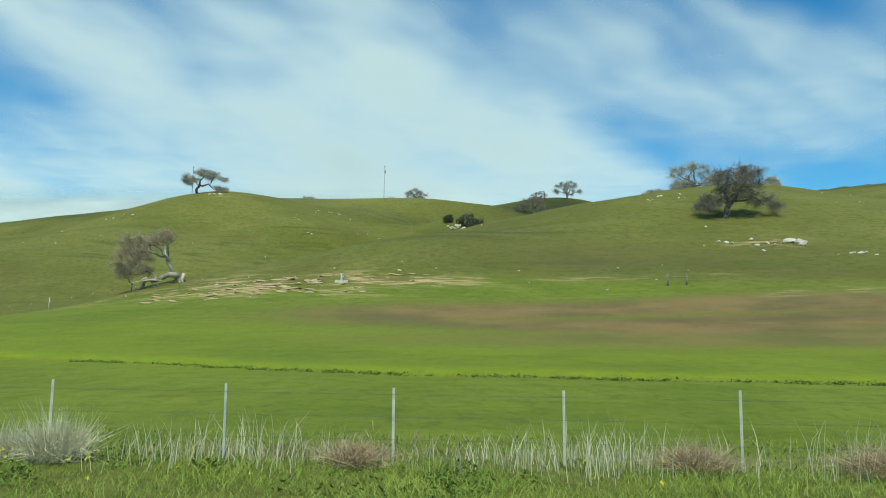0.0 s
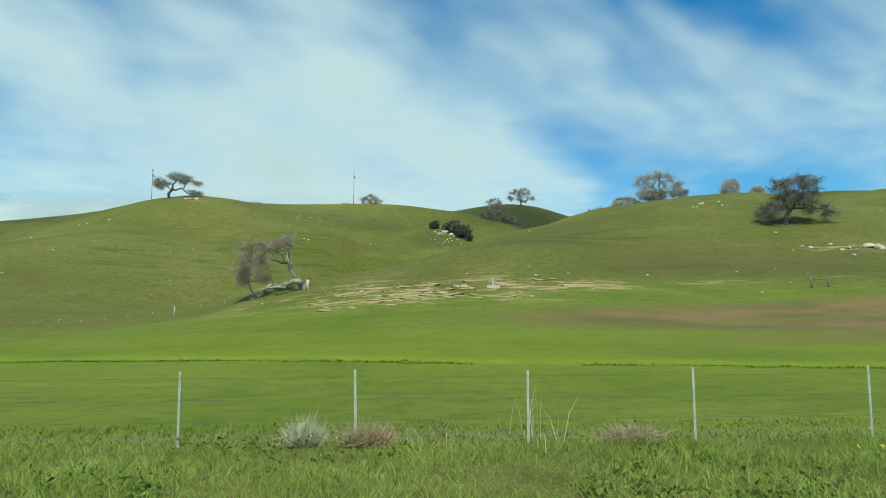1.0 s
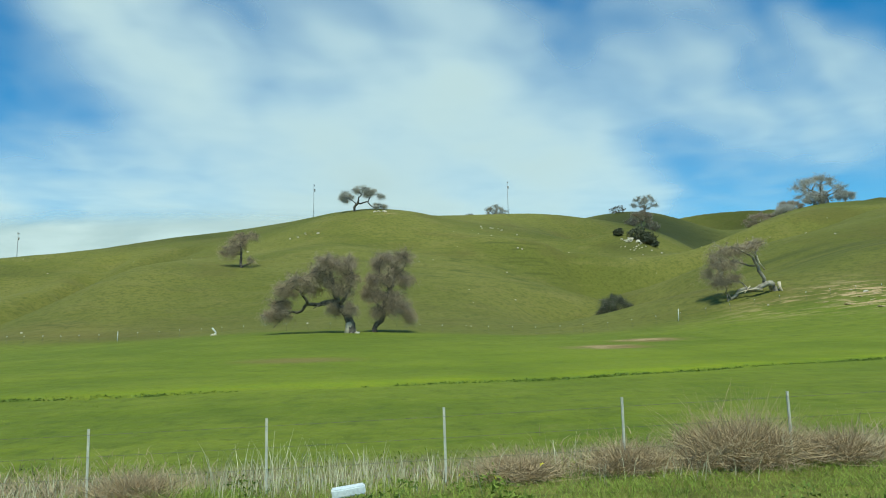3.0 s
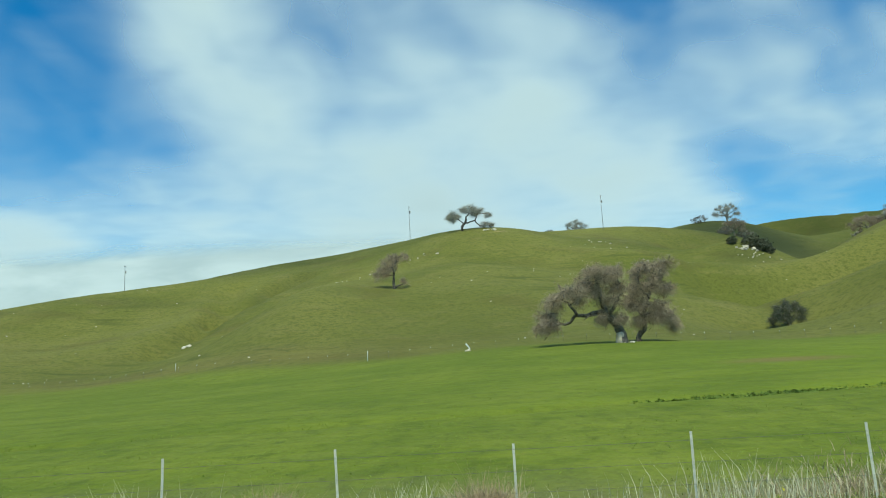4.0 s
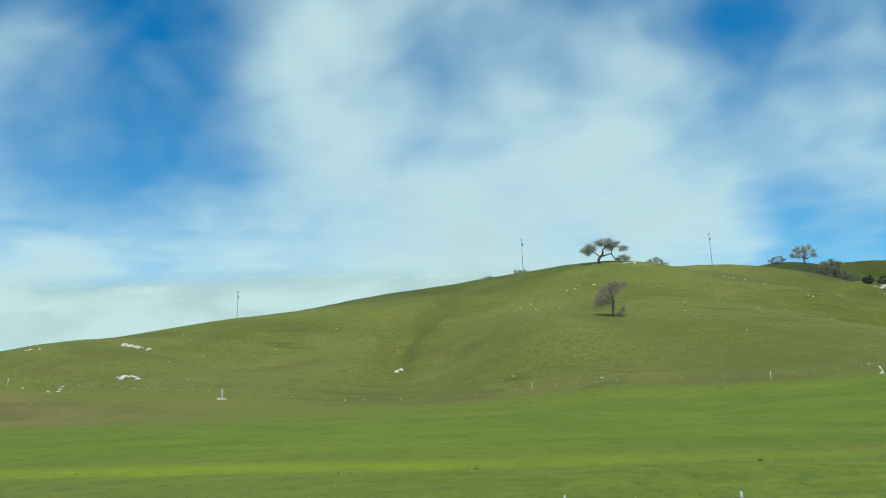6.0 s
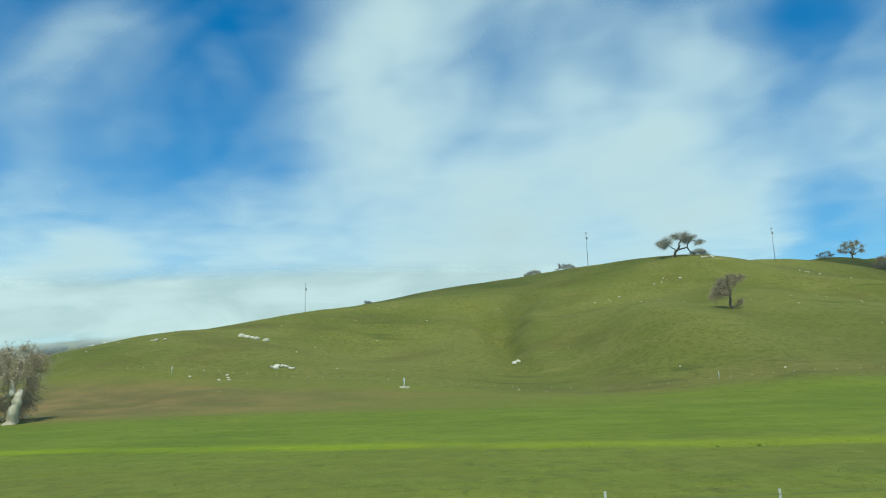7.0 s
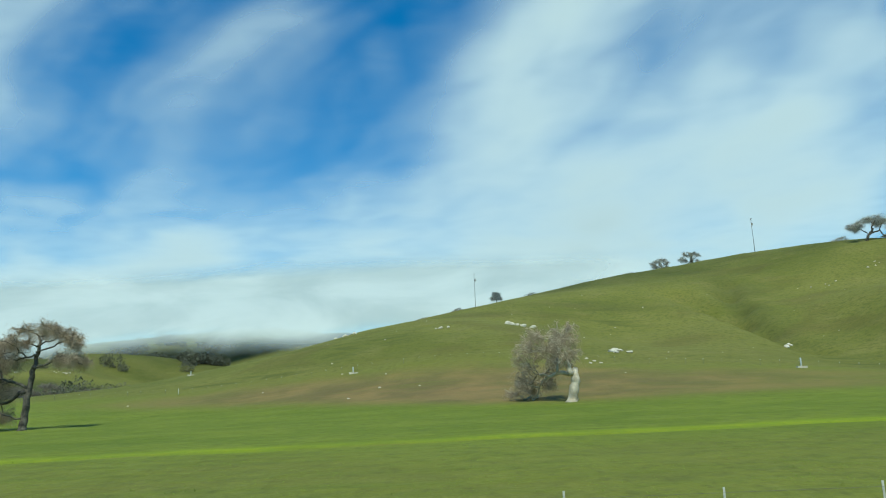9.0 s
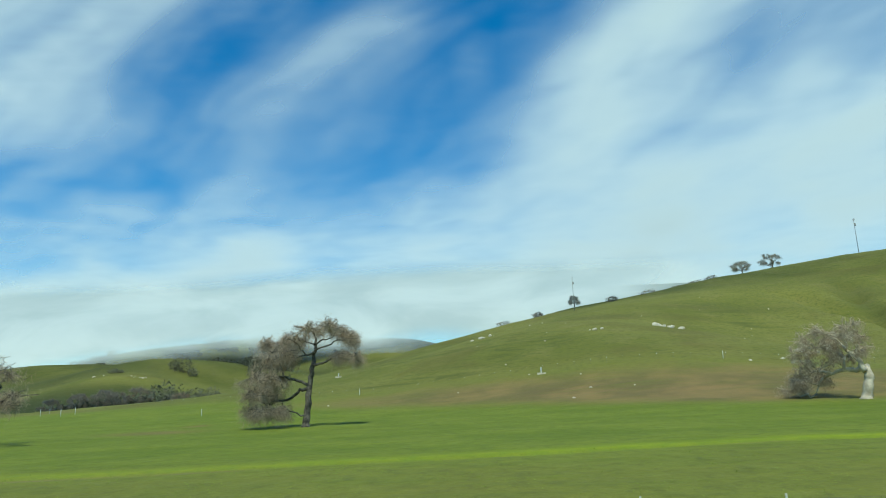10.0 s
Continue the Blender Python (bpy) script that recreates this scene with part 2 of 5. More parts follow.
hill(-78.4, 183.8, 14.90, 37.5, 32.3, 0.14)  # main slope
hill(39.7, 159.0, 4.86, 36.0, 41.5, 0.10)  # crest of the near hill
hill(-118.7, 214.4, 8.77, 19.8, 40.0, 0.34)  # main slope
hill(-11.7, 271.0, 13.36, 12.0, 12.0, -0.07)  # shelf of the outcrop
hill(84.3, 354.2, -13.56, 58.6, 24.8, -0.38)  # saddle
hill(-11.9, 297.2, -11.20, 17.0, 25.2, 0.20)  # saddle
hill(198.6, 549.7, 11.80, 128.0, 12.0, -0.88)  # far shoulder
hill(-192.2, 205.2, 6.33, 12.8, 39.2, -0.30)  # mouth of the gully
hill(-5.9, 218.6, -15.29, 63.1, 12.0, -0.10)  # valley
hill(55.1, 335.0, -14.56, 17.2, 45.9, -0.58)  # saddle
hill(-582, 560, 28.0, 48, 60, 0)  # sunlit knoll in the side valley
hill(75, 209, 8.0, 14, 18, 0)  # back of the near crest
hill(-46, 160, -5.4, 15, 13, 0.4)  # floor of the hollow
hill(-545, 600, -24.7, 60, 45, 0)  # saddle behind the knoll
hill(-620, 440, -7.2, 70, 50, 0)  # valley floor
hill(-840, 800, 43.6, 130, 60, 0)  # wooded foothill
hill(-690, 800, 13.0, 90, 70, 0)  # wooded foothill
hill(-560, 760, 12.5, 110, 70, 0)  # wooded foothill
hill(-600, 660, 34.0, 120, 60, 0)  # foothill behind the knoll
hill(-930, 1150, 46.9, 120, 90, 0)  # far range, low end
hill(-760, 1180, 37.9, 130, 120, 0)  # far range
hill(-560, 1250, 72.8, 160, 150, 0)  # far range, in the cloud
hill(-700, 1600, 99.9, 350, 200, 0)  # far range, in the cloud
hill(-1200, 1350, 22.8, 220, 180, 0)  # far range, low end
hill(-420, 1000, 62.0, 120, 120, 0)  # far range


GULLIES = (
    ((-188, 170), (-188, 200), (-188, 215), (-183, 228), (-178, 249), (-172, 264)),
    ((-188, 213), (-190.5, 232), (-194, 254)),
    ((-52, 252), (-41, 247), (-38, 225), (-42, 195), (-44, 170)),
)


def soft(u):
    return np.logaddexp(0.0, u)


def land(x, y):
    """Height of the ground."""
    x, y = np.asarray(x, float), np.asarray(y, float)
    z = 0.0527 * 21.41 * (soft((y - 51.0) / 21.41) - 0.456 * soft((y - 107.7) / 21.41))
    z = z + 0.393 * soft((y - 40) / 25) * (np.clip(x, -330, 80) + 160) / 100 / (1 + np.exp(np.minimum(60, (y - 162.2) / 20)))
    for cx, cy, h, a, b, co, si in HILLS:
        u, v = ((x - cx) * co + (y - cy) * si) / a, (-(x - cx) * si + (y - cy) * co) / b
        z = z + h * np.exp(-0.5 * (u * u + v * v))
    for way in GULLIES:
        for (ax, ay), (bx, by) in zip(way, way[1:]):
            span = (bx - ax) ** 2 + (by - ay) ** 2
            k = np.clip(((x - ax) * (bx - ax) + (y - ay) * (by - ay)) / span, 0, 1)
            d2 = (x - ax - k * (bx - ax)) ** 2 + (y - ay - k * (by - ay)) ** 2
            z = z - (2.8 if way[0][0] < -150 else 1.4) * np.exp(-d2 / 19.0)
    steep = 1 / (1 + np.exp(np.clip((125 - y) / 12, -50, 50)))
    z = z + steep * (0.45 * np.sin(x / 13.0 + 2 * np.sin(y / 31.0)) * np.sin(y / 17.0 + x / 40.0) + 0.02 * np.sin(z * 1.9 + 2 * np.sin(x / 9.0)))
    steps = np.exp(-(((x - 5) / 38) ** 2 + ((y - 124) / 22) ** 2)) * np.clip(np.sin(x / 11.0 + 1) + np.sin(x / 5.3 + y / 9.0) + 0.3, 0, 1)
    z = z + 0.12 * steps * np.sin(4.2 * z + 1.5 * np.sin(x / 14.0))
    verge = -0.97 + 1.72 / (1 + np.exp(-(x + 84) / 13)) - 0.14 / (1 + np.exp(-(x + 22) / 8)) + 0.3 * np.exp(-(((x + 125) / 18) ** 2)) - 0.18 / (1 + np.exp((x + 195) / 15))
    near = np.exp(-np.maximum(0, y - 14) / 11)
    return z * (1 - near) + verge * near


def ditch(x):
    """Where the field's drain and track run."""
    bends_x = (-420, -320, -307, -291, -248, -229, -213, -199, -173, -158, -149, -120, -89, -83, -74, -61, -47, -21, -9, 9, 40)
    bends_y = (26.0, 29.6, 31.6, 34.8, 38.8, 39.4, 34.6, 30.0, 26.0, 24.6, 25.0, 27.5, 31.4, 32.2, 36.0, 41.2, 42.2, 36.4, 32.8, 29.2, 28.0)
    around = [np.interp(np.asarray(x, float) + d, bends_x, bends_y) for d in (-6, -3, 0, 3, 6)]
    return sum(around) / 5


def mesh_object(name, verts, faces, mat, parent=None, smooth=False):
    data = bpy.data.meshes.new(name)
    data.from_pydata([tuple(v) for v in verts], [], faces)
    data.materials.append(mat)
    if smooth:
        data.shade_smooth()
    ob = new(name, data)
    ob.parent = parent
    return ob


def big_mesh(name, verts, corners, sides, mat):
    """A mesh from arrays: faces that all have the same number of sides."""
    data = bpy.data.meshes.new(name)
    count = len(corners) // sides
    data.vertices.add(len(verts))
    data.vertices.foreach_set("co", np.asarray(verts, np.float32).ravel())
    data.loops.add(len(corners))
    data.loops.foreach_set("vertex_index", np.asarray(corners, np.int32))
    data.polygons.add(count)
    data.polygons.foreach_set("loop_start", np.arange(0, len(corners), sides, dtype=np.int32))
    data.update(calc_edges=True)
    data.materials.append(mat)
    return data


def make_land():
    xs = np.concatenate([np.linspace(-3200, -1150, 24), np.linspace(-1120, -705, 36), np.linspace(-695, -445, 54), np.arange(-440, 181, 2.0), np.linspace(190, 560, 40), np.linspace(600, 3200, 40)])
    ys = np.concatenate([np.linspace(-900, -40, 15), np.linspace(-30, 7, 12), np.arange(8, 62, 0.5), np.arange(62, 160, 1.5), np.arange(160, 325, 3.0), np.arange(325, 700, 6.0), np.linspace(708, 1700, 84), np.linspace(1750, 4600, 40)])
    gx, gy = np.meshgrid(xs, ys)
    gz = land(gx, gy)
    cols, rows = len(xs), len(ys)
    low = np.arange((rows - 1) * cols).reshape(rows - 1, cols)[:, :-1].ravel()
    corners = np.stack([low, low + 1, low + cols + 1, low + cols], 1).ravel()
    wob = 2.2 * np.sin(gx / 17.0 + 1.0) + 1.6 * np.sin(gx / 7.3 + gy / 11.0)
    off = gy - ditch(gx) - 0.25 * np.sin(gx / 3.1) - 0.2 * np.sin(gx / 1.3)
    gz = gz + 0.10 * np.sin(gx / 2.9 + 3 * np.sin(gy / 7.0)) * np.sin(gy / 3.7) * (gy > 100)
    worn = 0.5 + 0.5 * np.sin(gx / 5.3 + 2 * np.sin(gx / 17.0)) * np.sin(gx / 2.1)
    gz = gz - (0.06 + 0.2 * worn) * np.exp(-((off / 0.5) ** 2)) * (gx > -420)
    data = big_mesh("ground", np.stack([gx, gy, gz], -1).reshape(-1, 3), corners, 4, M_GROUND)
    data.shade_smooth()

    def step(u, w):
        return 1 / (1 + np.exp(np.clip(-u / w, -50, 50)))

    def spot(x, y, rx, ry, hard=2.5):
        r = np.sqrt(((gx - x) / rx) ** 2 + ((gy - y + wob * ry / 30) / ry) ** 2)
        return step(1 - r, 0.35 / hard)

    edge = np.interp(gx, [-400, -327, -253, -213, -131, -56, -17, 5, 20, 40, 100], [165, 150, 138, 124, 104, 90, 87, 90, 87, 80, 80]) + wob * 0.6
    field = step(edge - gy, 2.0) * step(gy - 13.5, 0.6)
    soil = 1.0 * spot(16, 66.5, 34, 11.0, 3.5) + 0.6 * spot(-11, 88.8, 6, 1.6, 1.5) + 0.8 * spot(62, 62, 30, 7, 1.5) + 0.8 * spot(22, 50, 26, 5.5, 1.6) + 0.6 * spot(62, 45, 30, 5, 1.5) + 0.8 * spot(-342, 87, 5, 4, 1.2) + 0.8 * spot(-342, 101, 1.6, 2.5) + 0.3 * spot(14, 105, 15, 9, 1.0) + 0.26 * step(-178 - gx, 8.0) * step(33 - gy, 2.5)
    plough = np.interp(gx, [-340, -300, -268, -220, -185, -165], [134, 114, 93, 86, 84, 84]) + wob * 0.8
    soil = soil + 0.95 * step(-212 - gx, 16.0) * step(gy - plough, 2.5) * step(edge - 4 - gy, 4.0) * step(gx + 335, 8.0)
    soil = soil + 0.28 * spot(-175, 116, 45, 7, 1.2) + 0.6 * spot(-97, 49, 3.5, 2.5) + 1.2 * spot(-73.4, 60, 2.6, 2.6) + 1.2 * spot(-67.4, 69, 2.8, 2.6) + 0.4 * spot(-157, 27.5, 12, 1.0)
    soil = soil + 0.9 * np.exp(-((off + 0.1) / 0.35) ** 2) * step(np.sin(gx / 9.0) + np.sin(gx / 23.0 + 2) - 0.4, 0.3)
    soil = soil * (1 - 0.65 * np.exp(-((gy - 63.5 - 0.06 * (gx - 10) - 0.3 * wob) / 1.3) ** 2) * step(gx + 2, 4.0) * step(75 - gx, 5.0))
    lush = np.exp(-((off - 1.3) / 1.6) ** 2) * 0.6 + 0.35 * step(gy - 33, 4.0) * step(58 - gy, 5.0) * step(gx + 160, 20)
    lush = lush * (1 - 0.85 * step(gx + 172, 5.0) * step(-104 - gx, 6.0))
    lush = lush * step(gx + 430, 5.0) * (1 + 0.5 * step(-165 - gx, 10.0))
    dry = 0.75 * np.exp(-(((gy - 13.6) / 0.8) ** 2)) * (0.6 + 0.4 * np.sin(gx / 6.0)) + 0.9 * spot(-85, 14, 24, 1.6) + 0.2 * spot(-130, 15, 18, 2.0)
    dry = dry + 0.8 * np.exp(-((off + 0.3) / 0.4) ** 2) * step(-288 - gx, 3.0) * (0.6 + 0.4 * np.sin(gx / 2.7))
    stone = 1.0 * spot(-26, 86.5, 18, 6.5, 1.2) + 0.8 * spot(-14, 88.6, 11, 2.2, 1.2) + 0.45 * spot(-38, 90, 7, 4, 1.0) + 0.6 * spot(8, 90.4, 22, 0.9) + 0.6 * spot(32, 77, 8, 1.8, 1.0) + 1.0 * spot(38.5, 106.8, 6, 2.2, 1.2) + 1.3 * spot(-102, 268.5, 5.5, 3.5) + 0.6 * spot(-247, 132, 5, 1.2) + 1.3 * spot(-73.4, 60, 2.6, 2.4) + 1.3 * spot(-67.4, 69, 2.8, 2.4)
    # painted cloud shade on the dark and far hills; brush at saddle and outcrop
    scrub_shade = 1.0 * spot(36, 386, 50, 36, 1.6) + 0.55 * spot(62, 309, 12, 10, 1.0) + 0.6 * spot(-13, 258, 9, 7, 1.0) + 0.35 * step(gx - 120, 15) * step(gy - 480, 30) + 0.25 * step(-430 - gx, 20) * step(gy - 640, 20)
    # the gully's shaded floor and wall, painted dark; two plain darker patches beside it
    scrub_shade = scrub_shade + 0.45 * spot(-172, 258, 5, 14, 1.0) + 0.4 * spot(-180, 232, 3.5, 20, 1.0) + 0.35 * spot(-185, 200, 3, 16, 1.0) + 0.35 * spot(-225, 240, 22, 4, 1.0) + 0.3 * spot(-260, 225, 20, 4, 1.0)
    # knoll's foot and left slope: dark scrub and cloud shade, both put into colour
    scrub_shade = scrub_shade + 0.9 * step(-430 - gx, 10) * step(gx + 780, 20) * step(gy - 300, 12) * step(508 + wob - gy, 6) + 0.5 * step(-610 - gx, 15) * step(gy - 570, 15) * step(660 - gy, 10)
    # streaks that paint in the shade of the near hill's terrace steps
    for x, y, long in ((-6, 112, 9), (-11, 118, 8), (-3, 126, 8), (-12, 134, 8), (5, 119, 8), (-16, 142, 7), (3, 130, 7), (-20, 126, 6)):
        scrub_shade = scrub_shade + 0.6 * spot(x, y, long, 1.5, 1.0)
    # darker tone on the near hill's face and the lower main slope
    scrub_shade = scrub_shade + 0.30 * spot(9, 101, 15, 7, 1.0) + 0.22 * spot(30, 97, 14, 8, 1.0) + 0.12 * spot(-95, 135, 40, 25, 1.0)
    for key, values in (("field", field), ("soil", soil), ("lush", lush), ("dry", dry), ("stone", stone), ("scrub_shade", scrub_shade)):
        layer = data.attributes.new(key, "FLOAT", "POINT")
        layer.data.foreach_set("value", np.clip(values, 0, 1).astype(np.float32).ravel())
    ob = new("ground", data)
    tagged(ob, "green spring grassland with field, drain and rolling hills", "ground", kind="structure")


make_land()


CLOUD_SPOTS = []


def cloud_spot(aside, up, strength):
    """A bank (or, minus, a gap) of the cloud deck: across and up the sky as seen from the valley."""
    CLOUD_SPOTS.append((aside, up, strength))


cloud_spot(-560, 95, -0.06)
cloud_spot(-480, 95, 0.19)
cloud_spot(-400, 95, 0.04)
cloud_spot(-320, 95, 0.45)
cloud_spot(-240, 95, 0.27)
cloud_spot(-160, 95, 0.08)
cloud_spot(-80, 95, 0.15)
cloud_spot(0, 95, 0.14)
cloud_spot(80, 95, 0.06)
cloud_spot(160, 95, 0.13)
cloud_spot(240, 95, -0.13)
cloud_spot(320, 95, -0.34)
cloud_spot(400, 95, -0.39)
cloud_spot(480, 95, -0.13)
cloud_spot(385, 300, -0.15)
cloud_spot(-600, 165, -0.11)
cloud_spot(-520, 165, -0.19)
cloud_spot(-440, 165, -0.13)
cloud_spot(-360, 165, -0.33)
cloud_spot(-280, 165, -0.22)
cloud_spot(-200, 165, -0.46)
cloud_spot(-120, 165, 0.11)
cloud_spot(40, 165, 0.11)
cloud_spot(120, 165, 0.18)
cloud_spot(280, 165, 0.07)
cloud_spot(360, 165, 0.39)
cloud_spot(440, 165, 0.21)
cloud_spot(-640, 235, 0.08)
cloud_spot(-560, 235, 0.07)
cloud_spot(-480, 235, 0.11)
cloud_spot(-400, 235, 0.05)
cloud_spot(-320, 235, 0.31)
cloud_spot(-240, 235, -0.06)
cloud_spot(-160, 235, 0.25)
cloud_spot(0, 235, -0.10)
cloud_spot(80, 235, 0.11)
cloud_spot(160, 235, -0.07)
cloud_spot(240, 235, -0.05)
cloud_spot(320, 235, -0.03)
cloud_spot(400, 235, -0.14)
cloud_spot(480, 235, -0.07)
cloud_spot(-600, 305, 0.19)
cloud_spot(-520, 305, -0.12)
cloud_spot(-440, 305, -0.32)
cloud_spot(-360, 305, -0.09)
cloud_spot(-280, 305, -0.24)
cloud_spot(-200, 305, -0.31)
cloud_spot(-120, 305, 0.38)
cloud_spot(-40, 305, -0.27)
cloud_spot(40, 305, 0.11)
cloud_spot(120, 305, -0.16)
cloud_spot(200, 305, -0.11)
cloud_spot(280, 305, 0.08)
cloud_spot(360, 305, -0.14)
cloud_spot(440, 305, -0.16)


def cloud_sheet(name, xs, ys, height, label):
    gx, gy = np.meshgrid(xs, ys)
    gz = height(gx, gy)
    cols, rows = len(xs), len(ys)
    low = np.arange((rows - 1) * cols).reshape(rows - 1, cols)[:, :-1].ravel()
    corners = np.stack([low, low + 1, low + cols + 1, low + cols], 1).ravel()
    data = big_mesh(name, np.stack([gx, gy, gz], -1).reshape(-1, 3), corners, 4, M_CLOUD)
    data.shade_smooth()
    aside, up = (gx + 150) / np.maximum(gy, 60) * 506, 82500 / np.maximum(gy, 60)
    bank = np.full(gx.shape, 0.5)
    for a, u, k in CLOUD_SPOTS:
        bank = bank + k * np.exp(-((aside - a) ** 2 + (up - u) ** 2) / 7688)
    layer = data.attributes.new("bank", "FLOAT", "POINT")
    layer.data.foreach_set("value", bank.astype(np.float32).ravel())
    tagged(new(name, data), label, "cloud", kind="structure")


cloud_sheet("cloud_deck", np.concatenate([np.linspace(-4500, -1400, 16), np.linspace(-1350, 700, 86), np.linspace(800, 4500, 16)]), np.concatenate([np.linspace(180, 720, 46), np.linspace(740, 1700, 40), np.linspace(1800, 4900, 20)]),
            lambda x, y: 165 + 4 * np.sin(x / 90.0) * np.sin(y / 110.0) - 22 / (1 + np.exp(-(y - 1150) / 120)), "low broken white cloud deck with blue gaps")


def make_mist():
    """A bank of low cloud that leans over the far range and hides its tops."""
    mat = bpy.data.materials.new("mist")
    mat.use_nodes = True
    tree = mat.node_tree
    tree.nodes.clear()
    place = node(tree, "NewGeometry").outputs["Position"]
    veil = node(tree, "Attribute")
    veil.attribute_name = "veil"
    billow = noise_at(tree, node(tree, "Mapping", Vector=place, Scale=(0.006, 0.004, 0.016)).outputs[0], 1.0, 4.0, 0.55, 0.5)
    depth = math2(tree, "ADD", veil.outputs["Fac"], math2(tree, "MULTIPLY", math2(tree, "SUBTRACT", billow, 0.5), 0.6))
    alpha = ramp(tree, depth, 0.02, 0.95, 0.0, 0.97)
    tone = blend(tree, ramp(tree, billow, 0.3, 0.7), (0.40, 0.43, 0.42), (0.52, 0.54, 0.52))
    lit = node(tree, "BsdfDiffuse", Color=tone)
    mix = node(tree, "MixShader", i0=alpha, i1=node(tree, "BsdfTransparent").outputs[0], i2=lit.outputs[0])
    node(tree, "OutputMaterial", Surface=mix.outputs[0])
    xs, zs = np.linspace(-3200, 80, 131), np.linspace(50, 245, 50)
    gx, gz = np.meshgrid(xs, zs)
    gy = 895 + 0.9 * (gz - 60) + 18 * np.sin(gx / 130.0)
    cols, rows = len(xs), len(zs)
    low = np.arange((rows - 1) * cols).reshape(rows - 1, cols)[:, :-1].ravel()
    corners = np.stack([low, low + 1, low + cols + 1, low + cols], 1).ravel()
    data = big_mesh("mist_bank", np.stack([gx, gy, gz], -1).reshape(-1, 3), corners, 4, mat)
    data.shade_smooth()
    foot = np.interp(gx, [-1600, -1100, -965, -867, -665, -444, -300], [36, 40, 48, 66, 88, 78, 74])
    veil = np.clip((gz - foot + 14) / 54.0, 0, 1) * np.clip((245 - gz) / 60.0, 0, 1) * np.clip((60 - gx) / 120, 0, 1)
    layer = data.attributes.new("veil", "FLOAT", "POINT")
    layer.data.foreach_set("value", veil.astype(np.float32).ravel())
    tagged(new("mist_bank", data), "grey mist bank lying on the far hilltops", "cloud", kind="structure")


make_mist()


# ---- trees ----
def tube(verts, faces, points, radii, sides=7):
    """Adds a tapered, bent tube to verts and faces."""
    points = [Vector(p) for p in points]
    start = len(verts)
    side = Vector((0.3, 1, 0.2))
    for k, p in enumerate(points):
        ahead = (points[min(k + 1, len(points) - 1)] - points[max(k - 1, 0)]).normalized()
        u = ahead.cross(side).normalized()
        v = ahead.cross(u)
        for j in range(sides):
            a = 2 * math.pi * j / sides
            verts.append(tuple(p + radii[k] * (math.cos(a) * u + math.sin(a) * v)))
    for k in range(len(points) - 1):
        for j in range(sides):
            a, b = start + k * sides + j, start + k * sides + (j + 1) % sides
            faces.append((a, b, b + sides, a + sides))
    faces.append(tuple(range(start, start + sides))[::-1])
    faces.append(tuple(range(len(verts) - sides, len(verts))))


def wander(rng, a, b, steps, wild):
    """A crooked way from a to b."""
    a, b = Vector(a), Vector(b)
    span = (b - a).length
    out, drift = [a], Vector()
    for k in range(1, steps):
        drift = drift * 0.6 + Vector(rng.normal(0, 1, 3)) * wild * span / steps
        out.append(a.lerp(b, k / steps) + drift)
    return out + [b]


